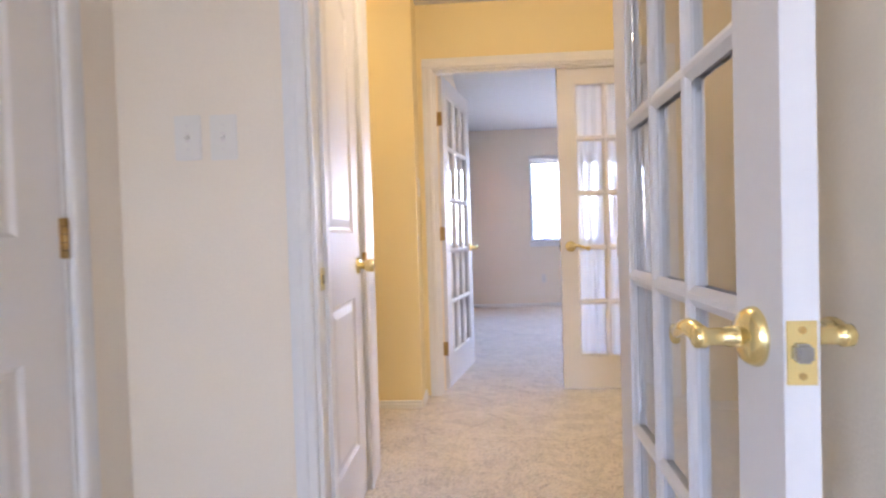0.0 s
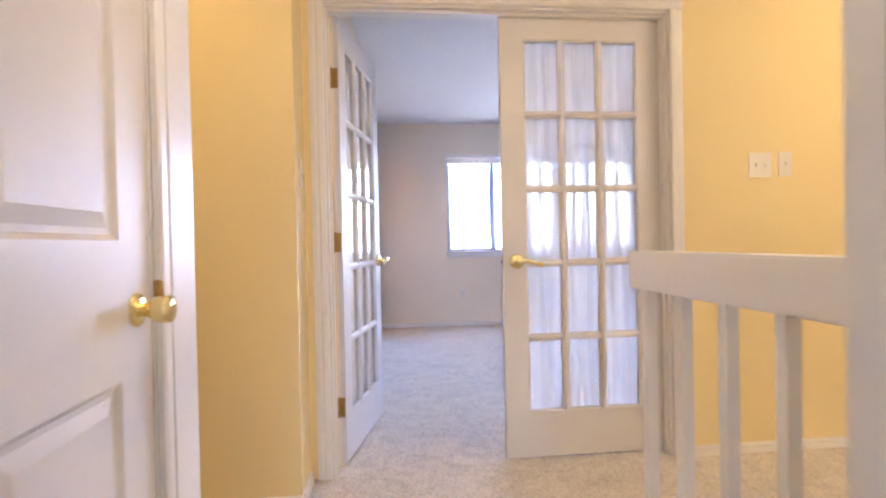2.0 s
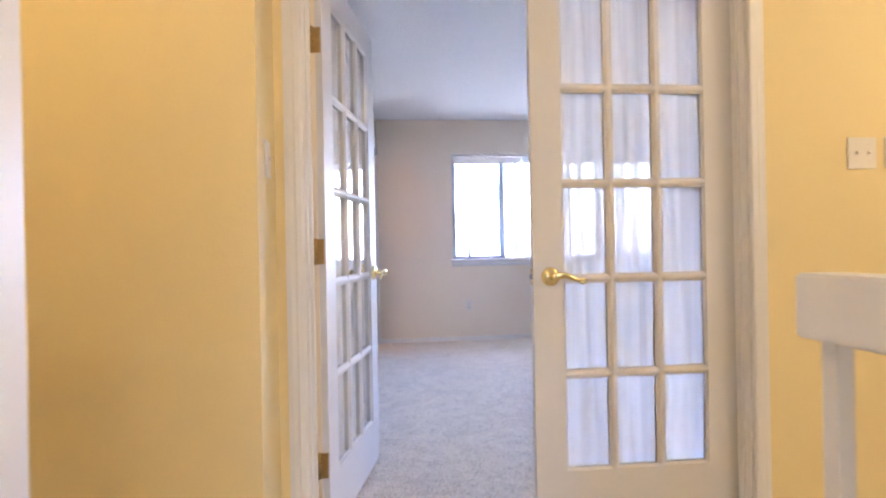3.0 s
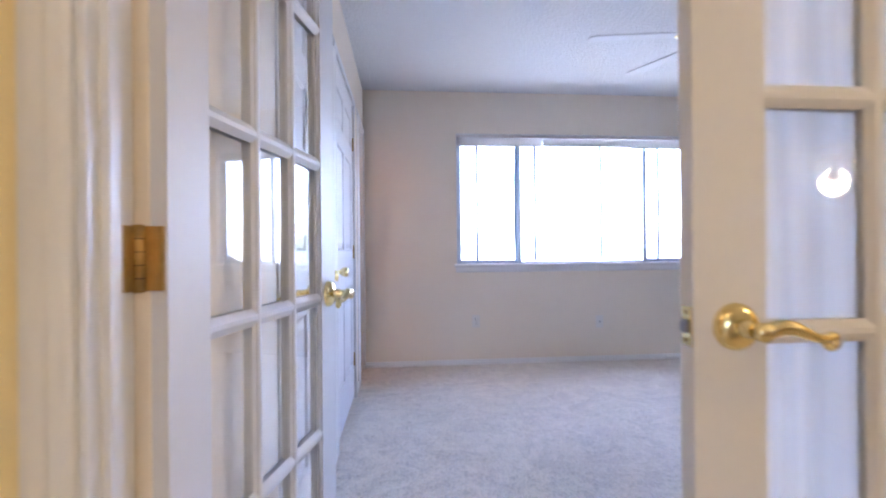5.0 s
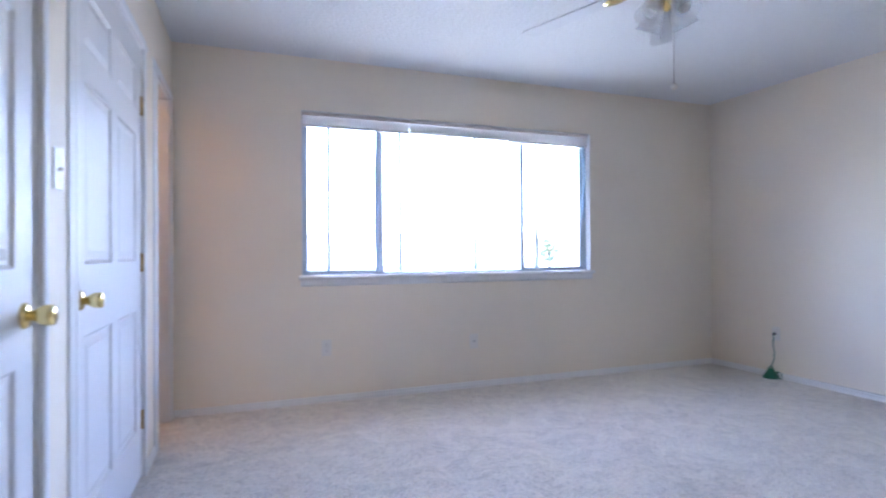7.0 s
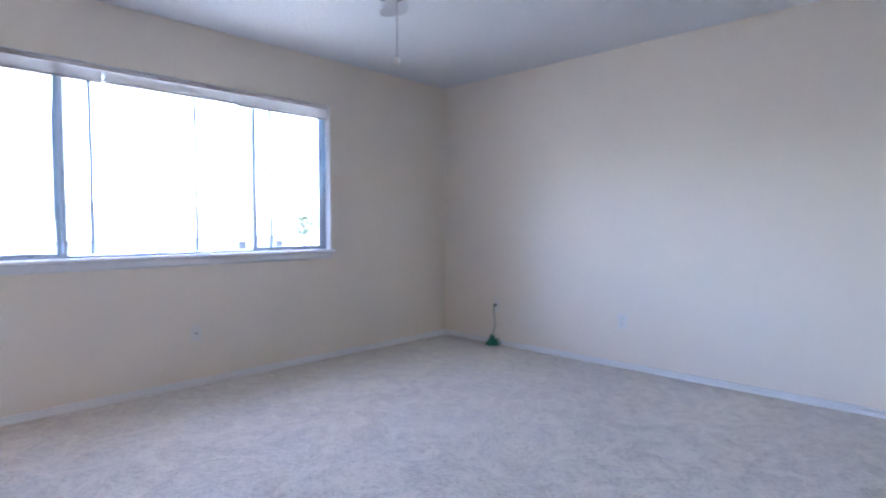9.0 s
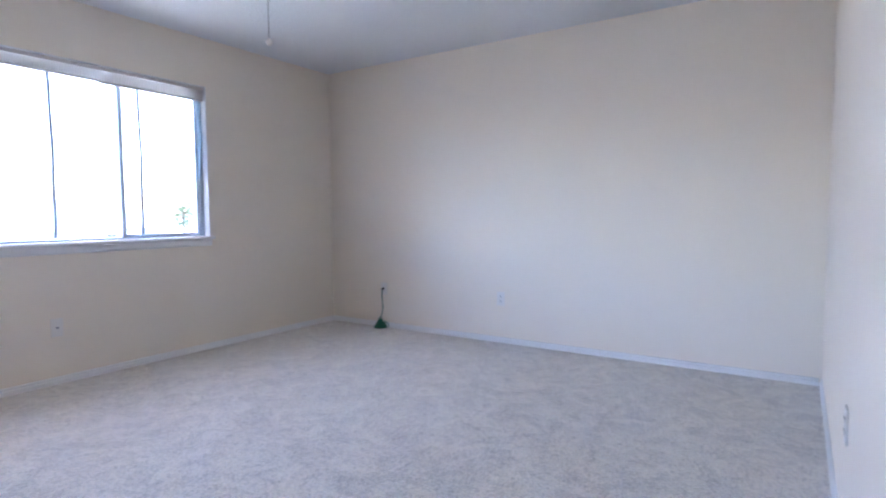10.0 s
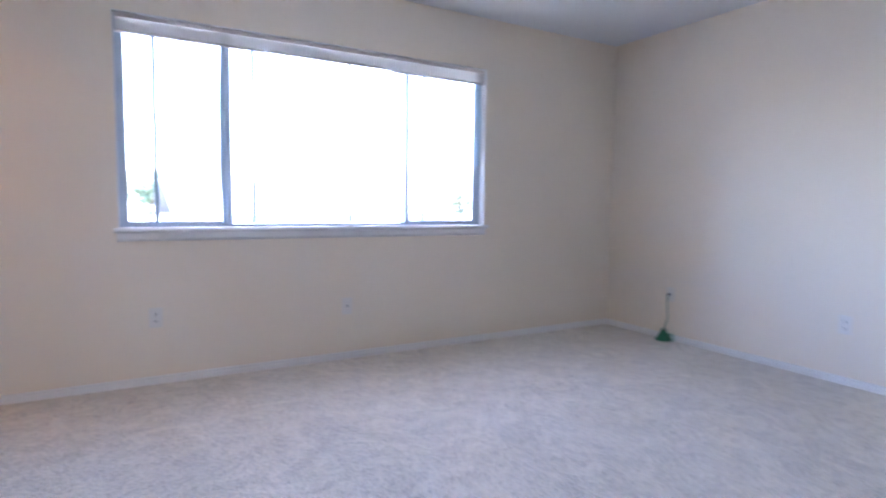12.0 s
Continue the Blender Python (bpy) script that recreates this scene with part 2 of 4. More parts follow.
def lathe(bm, profile, seg=20, m=None):
    """Turns (radius, height) pairs round z."""
    rings = []
    for r, z in profile:
        if r < 1e-5:
            rings.append([bm.verts.new((0, 0, z))])
        else:
            rings.append([bm.verts.new((r * math.cos(2 * math.pi * k / seg), r * math.sin(2 * math.pi * k / seg), z)) for k in range(seg)])
    made = [v for ring in rings for v in ring]
    for a, b in zip(rings, rings[1:]):
        for k in range(seg):
            q = [a[k % len(a)], a[(k + 1) % len(a)], b[(k + 1) % len(b)], b[k % len(b)]]
            q = list(dict.fromkeys(q))
            if len(q) > 2:
                bm.faces.new(q)
    if m is not None:
        bmesh.ops.transform(bm, matrix=m, verts=made)
    return bm


def tube(bm, points, radius, seg=8):
    """A round bar along points; radius is one number or one for each point."""
    pts = [Vector(p) for p in points]
    radii = radius if isinstance(radius, (list, tuple)) else [radius] * len(pts)
    rings, side = [], None
    for i, p in enumerate(pts):
        d = (pts[min(i + 1, len(pts) - 1)] - pts[max(i - 1, 0)]).normalized()
        if side is None:
            side = d.orthogonal().normalized()
        side = (side - d * side.dot(d)).normalized()
        other = d.cross(side)
        rings.append([bm.verts.new(p + radii[i] * (math.cos(2 * math.pi * k / seg) * side + math.sin(2 * math.pi * k / seg) * other)) for k in range(seg)])
    for a, b in zip(rings, rings[1:]):
        for k in range(seg):
            bm.faces.new((a[k], a[(k + 1) % seg], b[(k + 1) % seg], b[k]))
    bm.faces.new(rings[0][::-1]), bm.faces.new(rings[-1])
    return bm


def wall(name, m, length, height, thick, openings, label, mat=None):
    """A wall along local x, thickness along local y, with openings (x0, x1, z0, z1) through it."""
    bm = bmesh.new()
    xs = sorted({0, length, *(v for o in openings for v in o[:2])})
    zs = sorted({0, height, *(v for o in openings for v in o[2:])})
    solid = {(i, k) for i in range(len(xs) - 1) for k in range(len(zs) - 1)
             if not any(o[0] < (xs[i] + xs[i + 1]) / 2 < o[1] and o[2] < (zs[k] + zs[k + 1]) / 2 < o[3] for o in openings)}
    corner = {}

    def at(i, side, k):
        if (i, side, k) not in corner:
            corner[i, side, k] = bm.verts.new((xs[i], thick * side, zs[k]))
        return corner[i, side, k]

    for i, k in sorted(solid):
        for side in (0, 1):
            bm.faces.new((at(i, side, k), at(i + 1, side, k), at(i + 1, side, k + 1), at(i, side, k + 1)))
        for beside, a, b in (((i - 1, k), (i, k), (i, k + 1)), ((i + 1, k), (i + 1, k), (i + 1, k + 1)),
                             ((i, k - 1), (i, k), (i + 1, k)), ((i, k + 1), (i, k + 1), (i + 1, k + 1))):
            if beside not in solid:
                bm.faces.new((at(a[0], 0, a[1]), at(b[0], 0, b[1]), at(b[0], 1, b[1]), at(a[0], 1, a[1])))
    return setting(name, bm, mat or PAINT, label, "wall", m)


BASE = [(0, 0), (0, 0.014), (0.023, 0.014), (0.026, 0.012), (0.027, 0.005), (0.030, 0.005), (0.031, 0.010), (0.040, 0.010), (0.044, 0.007), (0.046, 0)]
CASE = [(0, 0), (0, 0.012), (0.006, 0.016), (0.022, 0.016), (0.030, 0.012), (0.044, 0.011), (0.054, 0.008), (0.060, 0.006), (0.060, 0)]


def baseboard(p0, p1, out):
    bm = strip(bmesh.new(), p0, p1, (0, 0, 1), out, BASE)
    return setting("baseboard", bm, SKIRT, "white painted wooden baseboard along the carpet", "baseboard")


def casing(m, x0, x1, top, side, depth=0.0, group="door casing", left=True):
    """Trim round an opening in local xz at y = depth; side is the way out of the wall, -1 or 1."""
    t = thing("door_casing", m, "white painted moulded wooden door casing", "trim", group, "structure")
    out = (0, side, 0)
    if left:
        part("side_casing", strip(bmesh.new(), (x0, depth, 0), (x0, depth, top), (-1, 0, 0), out, CASE), TRIM, t)
    part("side_casing", strip(bmesh.new(), (x1, depth, 0), (x1, depth, top), (1, 0, 0), out, CASE), TRIM, t)
    part("head_casing", strip(bmesh.new(), (x0 - (0.06 if left else 0), depth, top + 0.0005), (x1 + 0.06, depth, top + 0.0005), (0, 0, 1), out, CASE), TRIM, t)
    return t


def jamb(m, x0, x1, y0, y1, top, stop=None, skip=()):
    """The lining of a doorway, 18 mm thick inside the opening, with a stop bead."""
    t = thing("door_jamb", m, "white painted wooden door lining", "trim", "", "structure")
    if "left" not in skip:
        part("side_lining", boxed(x0, x0 + 0.018, y0, y1, 0, top), TRIM, t)
    if "right" not in skip:
        part("side_lining", boxed(x1 - 0.018, x1, y0, y1, 0, top), TRIM, t)
    part("head_lining", boxed(x0 + 0.018, x1 - 0.018, y0, y1, top - 0.018, top), TRIM, t)
    if stop is not None:
        part("door_stop", boxed(x0 + 0.018, x0 + 0.029, stop, stop + 0.03, 0, top - 0.018), TRIM, t)
        part("door_stop", boxed(x1 - 0.029, x1 - 0.018, stop, stop + 0.03, 0, top - 0.018), TRIM, t)
        part("door_stop", boxed(x0 + 0.029, x1 - 0.029, stop, stop + 0.03, top - 0.029, top - 0.018), TRIM, t)
    return t


def lever_set(parent, x, y, z, side, reach):
    """A brass scroll lever: domed rose, neck, curled lever. side: the face it stands on (-1: -y); reach: which way it points along x."""
    turn = pose(x, y, z, 90 if side < 0 else -90)
    rose = part("rosette", lathe(bmesh.new(), [(0, 0.020), (0.012, 0.020), (0.020, 0.016), (0.026, 0.015), (0.031, 0.010), (0.034, 0.004), (0.034, 0)], 28, turn), BRASS, parent, "polished brass rose", True)
    part("neck", lathe(bmesh.new(), [(0.0125, 0.012), (0.0125, 0.03), (0.0105, 0.034), (0.0105, 0.052), (0.013, 0.055), (0.013, 0.066), (0.009, 0.069), (0, 0.069)], 20, turn), BRASS, rose, smooth=True)
    pts, rad = [], []
    for k in range(17):
        u = k / 16
        pts.append((x + reach * (0.004 + 0.092 * u), y + side * (0.058 + 0.006 * math.sin(3.1 * u)), z + 0.007 * math.sin(5.6 * u) - 0.003 * u))
        rad.append(0.0112 - 0.0040 * u + 0.001 * math.sin(6 * u))
    for k in range(1, 11):
        a = math.radians(34 * k)
        r = 0.011 - 0.0006 * k
        pts.append((x + reach * (0.096 + r * math.sin(a)), y + side * 0.058, z - 0.012 - 0.011 + r * math.cos(a) + 0.008))
        rad.append(0.0058 - 0.0001 * k)
    part("lever", tube(bmesh.new(), pts, rad, 12), BRASS, rose, "polished brass scroll lever", True)
    return rose


def knob_set(parent, x, y, z, side):
    """A round brass door knob on its rose."""
    turn = pose(x, y, z, 90 if side < 0 else -90)
    rose = part("rosette", lathe(bmesh.new(), [(0, 0.012), (0.018, 0.012), (0.027, 0.008), (0.031, 0.003), (0.031, 0)], 24, turn), BRASS, parent, "polished brass rose", True)
    part("knob", lathe(bmesh.new(), [(0.012, 0.010), (0.0125, 0.020), (0.017, 0.026), (0.0225, 0.033), (0.0248, 0.043), (0.0248, 0.057), (0.0225, 0.062), (0.008, 0.064), (0, 0.064)], 24, turn), BRASS, rose, "polished brass door knob", True)
    return rose


def inset(poly, d):
    """The polygon moved inwards by d, counter-clockwise points."""
    out, n = [], len(poly)
    for i in range(n):
        p, a, b = Vector(poly[i]), Vector(poly[i - 1]), Vector(poly[(i + 1) % n])
        e0, e1 = (p - a).normalized(), (b - p).normalized()
        n0, n1 = Vector((-e0.y, e0.x)), Vector((-e1.y, e1.x))
        mid = (n0 + n1).normalized()
        out.append(p + mid * d / max(0.4, mid.dot(n0)))
    return out


def moulded_door(t, w, h, thick, panels):
    """A moulded door leaf with sunk and raised panels on both faces. Local: x 0 to w, y 0 to thick, z 0 to h."""
    bm = bmesh.new()
    steps = [(0.0, 0.0), (0.010, 0.008), (0.020, 0.009), (0.045, 0.002)]
    for face in (0, 1):
        y = 0.0 if face == 0 else thick
        s = 1 if face == 0 else -1
        edges = []
        loop = [bm.verts.new((x, y, z)) for x, z in ((0, 0), (w, 0), (w, h), (0, h))]
        edges += [bm.edges.new((loop[i], loop[(i + 1) % 4])) for i in range(4)]
        for poly in panels:
            vs = [bm.verts.new((p[0], y, p[1])) for p in poly]
            edges += [bm.edges.new((vs[i], vs[(i + 1) % len(vs)])) for i in range(len(vs))]
        bmesh.ops.triangle_fill(bm, use_beauty=True, use_dissolve=False, edges=edges)
        if face == 0:
            front = loop
        else:
            for i in range(4):
                bm.faces.new((front[i], front[(i + 1) % 4], loop[(i + 1) % 4], loop[i]))
    body = part("door_leaf", bm, MOULDED, t)
    for poly in panels:
        pb = bmesh.new()
        for y, s in ((0.0, 1), (thick, -1)):
            rings = [[pb.verts.new((p[0], y + s * deep, p[1])) for p in (inset(poly, d) if d else [Vector(q) for q in poly])] for d, deep in steps]
            for a, b in zip(rings, rings[1:]):
                for i in range(len(a)):
                    pb.faces.new((a[i], a[(i + 1) % len(a)], b[(i + 1) % len(b)], b[i]))
            pb.faces.new(rings[-1])
        part("door_panel", pb, MOULDED, body)
    return body


def rect(x0, x1, z0, z1):
    return [(x0, z0), (x1, z0), (x1, z1), (x0, z1)]


def arch(x0, x1, z0, z1, rise):
    """A rectangle with an ogee arch for its top."""
    pts = [(x0, z0), (x1, z0)]
    for k in range(13):
        u = k / 12
        pts.append((x1 + (x0 - x1) * u, z1 - rise + rise * (0.5 - 0.5 * math.cos(2 * math.pi * u))))
    return pts


def french_leaf(t, w, h, thick, stile, top_rail, bottom_rail):
    """Fifteen-light leaf. Local: x 0 to w, y 0 to thick, z 0 to h."""
    bm = bmesh.new()
    box(bm, 0, stile, 0, thick, 0, h), box(bm, w - stile, w, 0, thick, 0, h)
    box(bm, stile, w - stile, 0, thick, 0, bottom_rail), box(bm, stile, w - stile, 0, thick, h - top_rail, h)
    frame_ = part("leaf_frame", bm, DOOR, t)
    x0, x1, z0, z1 = stile, w - stile, bottom_rail, h - top_rail
    pw, ph, bar = (x1 - x0) / 3, (z1 - z0) / 5, 0.009
    prof = lambda half: [(-half, 0.003), (-half * 0.45, 0.0), (half * 0.45, 0.0), (half, 0.003), (half, thick - 0.003), (half * 0.45, thick), (-half * 0.45, thick), (-half, thick - 0.003)]
    for i in (1, 2):
        part("muntin", strip(bmesh.new(), (x0 + i * pw, 0, z0), (x0 + i * pw, 0, z1), (1, 0, 0), (0, 1, 0), prof(bar)), DOOR, frame_)
    for k in range(1, 5):
        part("muntin", strip(bmesh.new(), (x0, 0.001, z0 + k * ph), (x1, 0.001, z0 + k * ph), (0, 0, 1), (0, 0.94, 0), prof(bar)), DOOR, frame_)
    for i in range(3):
        for k in range(5):
            bead = bmesh.new()
            a, b = x0 + i * pw, x0 + (i + 1) * pw
            c, d = z0 + k * ph, z0 + (k + 1) * ph
            for y, s in ((0.004, 1), (thick - 0.004, -1)):
                ring = [[(a, c), (b, c), (b, d), (a, d)]]
                lo, li = (bar if i else 0), (bar if i < 2 else 0)
                lc, ld = (bar if k else 0), (bar if k < 4 else 0)
                o = [(a + lo, c + lc), (b - li, c + lc), (b - li, d - ld), (a + lo, d - ld)]
                q = [(a + lo + 0.008, c + lc + 0.008), (b - li - 0.008, c + lc + 0.008), (b - li - 0.008, d - ld - 0.008), (a + lo + 0.008, d - ld - 0.008)]
                vo, vq = [bead.verts.new((u, y, v)) for u, v in o], [bead.verts.new((u, y + s * 0.005, v)) for u, v in q]
                for e in range(4):
                    bead.faces.new((vo[e], vo[(e + 1) % 4], vq[(e + 1) % 4], vq[e]))
            part("glazing_bead", bead, DOOR, frame_)
    pane_mesh = mesh_of("pane", boxed(-pw / 2 + 0.005, pw / 2 - 0.005, -0.0018, 0.0018, -ph / 2 + 0.005, ph / 2 - 0.005), GLASS)
    for i in range(3):
        for k in range(5):
            p = new("pane", pane_mesh)
            p.parent = frame_
            p.location = (x0 + (i + 0.5) * pw, thick / 2, z0 + (k + 0.5) * ph)
            p.visible_shadow = False
    return frame_


def latch_plate(parent, x, y, z, tall=0.057, wide=0.026, axis="x", bolt=True):
    """A brass latch plate on an edge that faces along the axis."""
    s = 0.0015
    if axis == "x":
        p = part("latch_plate", boxed(x - s, x + s, y - wide / 2, y + wide / 2, z - tall / 2, z + tall / 2, bevel=0.0008), BRASS, parent, "brass latch plate")
    else:
        p = part("latch_plate", boxed(x - wide / 2, x + wide / 2, y - s, y + s, z - tall / 2, z + tall / 2, bevel=0.0008), BRASS, parent, "brass latch plate")
    d = Vector((1, 0, 0)) if axis == "x" else Vector((0, 1, 0))
    for dz in (-tall * 0.36, tall * 0.36):
        part("screw", tube(bmesh.new(), [Vector((x, y, z + dz)) - d * 0.0026, Vector((x, y, z + dz)) + d * 0.0026], 0.0038, 10), OLD_BRASS, p)
    if bolt:
        if axis == "x":
            bolt_bm = boxed(x - 0.008, x + 0.010, y - 0.0085, y + 0.0085, z - 0.0095, z + 0.0095, bevel=0.003, seg=2)
        else:
            bolt_bm = boxed(x - 0.0085, x + 0.0085, y - 0.008, y + 0.010, z - 0.0095, z + 0.0095, bevel=0.003, seg=2)
        part("latch_bolt", bolt_bm, STEEL, p, "worn steel latch bolt")
    return p


def switch_plate(m, gangs, label, group="light switches"):
    """Wall plate with toggles; local x across, front towards -y."""
    w = 0.070 + 0.046 * (gangs - 1)
    t = thing("light_switch", m, label, "light switch", group)
    plate = part("cover_plate", boxed(-w / 2, w / 2, -0.006, 0, -0.057, 0.057, bevel=0.0025, seg=2), PLATE, t)
    for i in range(gangs):
        x = (i - (gangs - 1) / 2) * 0.046
        part("toggle_slot", boxed(x - 0.005, x + 0.005, -0.0068, -0.005, -0.012, 0.012), BLIND, plate)
        part("toggle", strip(bmesh.new(), (x - 0.004, -0.006, 0), (x + 0.004, -0.006, 0), (0, -1, 0.35), (0, 0.25, 1), [(0, -0.005), (0.010, -0.004), (0.010, 0.003), (0, 0.004)]), PLATE, plate)
        for dz in (-0.030, 0.030):
            part("screw", tube(bmesh.new(), [(x, -0.0045, dz), (x, -0.0072, dz)], 0.0028, 8), BLIND, plate)
    return t


def outlet(m, label, kind_="duplex"):
    """Wall socket; local x across, front towards -y."""
    t = thing("wall_outlet" if kind_ == "duplex" else "cable_plate", m, label, "outlet" if kind_ == "duplex" else "wall plate", "wall outlets")
    plate = part("cover_plate", boxed(-0.035, 0.035, -0.006, 0, -0.057, 0.057, bevel=0.0025, seg=2), PLATE, t)
    if kind_ == "duplex":
        for dz in (-0.020, 0.020):
            face = part("socket_face", boxed(-0.016, 0.016, -0.0078, -0.005, dz - 0.014, dz + 0.014, bevel=0.003), PLATE, plate)
            part("slot", boxed(-0.0075, -0.0050, -0.0086, -0.0070, dz - 0.002, dz + 0.007), DARK, face)
            part("slot", boxed(0.0050, 0.0075, -0.0086, -0.0070, dz - 0.002, dz + 0.007), DARK, face)
            part("slot", tube(bmesh.new(), [(0, -0.0070, dz - 0.008), (0, -0.0086, dz - 0.008)], 0.0026, 8), DARK, face)
        part("screw", tube(bmesh.new(), [(0, -0.005, 0), (0, -0.0072, 0)], 0.003, 8), BLIND, plate)
    else:
        part("jack", lathe(bmesh.new(), [(0.007, 0), (0.007, 0.010), (0.0045, 0.010), (0.0045, 0.016), (0, 0.016)], 10, pose(0, -0.005, 0, 90)), STEEL, plate)
    return t


# ---------------------------------------------------------------- structure
TOP = 2.44
bm = box(bmesh.new(), -1.9, 0.53, -2.7, 2.55, -0.2, 0)
box(bm, -1.9, 2.7, 2.55, 3.85, -0.2, 0)
box(bm, -1.9, 4.55, 3.85, 8.08, -0.2, 0)
floor = setting("floor", bm, CARPET, "beige plush wall-to-wall carpet, slightly trodden", "carpet")
setting("ceiling", boxed(-1.9, 4.55, 3.85, 8.08, TOP, TOP + 0.15), CEILING, "white spray-textured bedroom ceiling", "ceiling")
setting("ceiling", boxed(-1.9, 9.1, -6.1, 3.85, TOP, TOP + 0.15), CEILING, "white textured ceiling of the landing", "ceiling")

# bedroom
W0, W1, WZ0, WZ1, WY = 0.638, 3.058, 0.90, 2.068, 7.93
wall("wall_window", pose(-1.9, WY, 0), 6.45, TOP, 0.15, [(W0 + 1.9, W1 + 1.9, WZ0, WZ1)], "cream painted wall with a wide window")
wall("wall_east", pose(4.415, 3.85, 0), 0.15, TOP, 4.08, [], "cream painted plain bedroom wall")
F0, F1 = -0.357, 1.213
wall("wall_doors", pose(-1.9, 3.79, 0), 6.45, TOP, 0.06, [(F0 + 1.9, F1 + 1.9, 0, 2.052)], "cream painted wall with the pair of french doors")
wall("wall_doors_landing", pose(-1.9, 3.73, 0), 6.45, TOP, 0.06, [(F0 + 1.9, F1 + 1.9, 0, 2.052)], "yellow painted wall with the pair of french doors", YELLOW)
LW = pose(-0.320, 3.85, 0, 0, 0, 88.1)
wall("wall_closets", LW, 4.11, TOP, 0.12, [(0.797, 1.757, 0, 2.052), (2.027, 3.105, 0, 2.052), (3.45, 4.00, 0, 2.052)], "cream painted wall with closet doors and a side opening")
wall("wall_west_outer", pose(-1.8, -2.7, 0, 0, 0, 90), 10.78, TOP, 0.1, [(0.2, 2.2, 0.35, 2.25)], "cream painted outer wall")
wall("wall_side_room", pose(-1.8, 7.03, 0), 1.33, TOP, 0.1, [], "cream painted wall of the side room")

# landing and the room where the walk begins
D0, D1, DY = -0.513, 0.318, 1.66
wall("wall_landing", pose(-1.00, DY, 0), 1.53, TOP, 0.12, [(D0 + 1.00, D1 + 1.00, 0, 2.052)], "cream painted wall with a doorway to the landing")
HW = pose(-0.545, 1.84, 0, 0, 0, 90)
setting("wall_hall_corner", boxed(-0.665, -0.546, 1.78, 1.84, 0, TOP), PAINT, "cream painted return beside the doorway", "wall")
wall("wall_hall_closet", HW, 0.795, TOP, 0.12, [(0.003, 0.613, 0, 2.052)], "yellow painted wall with a narrow closet door", YELLOW)
wall("wall_hall_end", pose(-1.8, 3.484, 0), 1.361, TOP, 0.246, [], "yellow painted wall beside the french doors", YELLOW)
SWX, SWY = -1.00, -2.687
wall("wall_start_west", pose(SWX, -2.6, 0, 0, 0, 90), 4.38, TOP, 0.12, [(0.30, 2.00, 0.5, 2.2), (3.285, 4.081, 0, 2.052)], "cream painted wall with a closed door")
wall("wall_start_east", pose(0.42, -2.6, 0), 0.11, TOP, 4.26, [], "deep cream painted wall behind the open french door", CREAM)
# tall slot added out of view to let more daylight into the start room
wall("wall_start_slot", pose(-1.9, -2.7, 0), 2.43, TOP, 0.1, [(1.16, 1.56, 0.3, 2.3)], "cream painted wall with an unseen slot added for daylight")
wall("wall_landing_east", pose(2.7, 2.55, 0), 0.1, TOP, 1.18, [], "yellow painted wall at the end of the landing", YELLOW)
wall("wall_hall_back", pose(-1.8, 1.84, 0), 1.135, TOP, 0.1, [], "yellow painted closet wall", YELLOW)
wall("wall_hall_side", pose(-0.665, 2.635, 0, 0, 0, 180), 1.135, TOP, 0.1, [], "yellow painted passage wall", YELLOW)

# living room below, past the stair
wall("wall_living_north", pose(0.53, 2.55, -2.8), 8.57, 2.6, 0.1, [], "cream painted living room wall")
wall("wall_living_upper", pose(2.8, 2.55, -0.2), 6.3, TOP + 0.2, 0.1, [], "cream painted living room wall")
wall("wall_living_east", pose(9.0, -6.0, -2.8), 0.1, TOP + 2.8, 8.55, [], "cream painted living room wall")
wall("wall_living_south", pose(0.43, -6.1, -2.8), 8.67, TOP + 2.8, 0.1, [], "cream painted living room wall")
wall("wall_living_west", pose(0.43, -6.0, -2.8), 0.1, TOP + 2.8, 3.3, [], "cream painted living room wall")
wall("wall_stair_west", pose(0.43, -2.7, -2.8), 0.1, 2.6, 5.25, [], "cream painted stair wall")
setting("floor_lower", boxed(0.43, 9.1, -6.1, 2.65, -3.0, -2.8), CARPET, "beige carpet of the floor below", "carpet")

bm = bmesh.new()
for k in range(14):
    box(bm, 0.56, 1.50, 2.55 - 0.25 * (k + 1), 2.55 - 0.25 * k, -2.8, -0.187 * (k + 1))
setting("stair", bm, CARPET, "carpeted stair flight going down from the landing", "stairs")

# baseboards
for p0, p1, out in (((-0.20, WY, 0), (4.415, WY, 0), (0, -1, 0)), ((4.415, WY - 0.016, 0), (4.415, 3.866, 0), (-1, 0, 0)),
                    ((1.275, 3.85, 0), (4.399, 3.85, 0), (0, 1, 0)), ((1.275, 3.73, 0), (2.70, 3.73, 0), (0, -1, 0)),
                    ((-1.80, 3.484, 0), (-0.4385, 3.484, 0), (0, -1, 0)), ((-0.439, 3.500, 0), (-0.439, 3.715, 0), (1, 0, 0)),
                    ((SWX, DY, 0), (D0 - 0.055, DY, 0), (0, -1, 0)), ((0.42, DY - 0.016, 0), (0.42, -2.6, 0), (-1, 0, 0)),
                    ((SWX, -2.6, 0), (SWX, 0.62, 0), (1, 0, 0))):
    baseboard(p0, p1, out)
for a, b in ((0.02, 0.735), (1.819, 1.965), (3.167, 3.388)):
    strip_bm = strip(bmesh.new(), (a, 0, 0), (b, 0, 0), (0, 0, 1), (0, -1, 0), BASE)
    setting("baseboard", strip_bm, SKIRT, "white painted wooden baseboard along the carpet", "baseboard", LW)

# door casings and linings
ID = pose(0, 0, 0)
casing(ID, F0 + 0.008, F1 - 0.008, 2.044, -1, 3.73), casing(ID, F0 + 0.008, F1 - 0.008, 2.044, 1, 3.85)
jamb(ID, F0, F1, 3.732, 3.848, 2.052, 3.762)
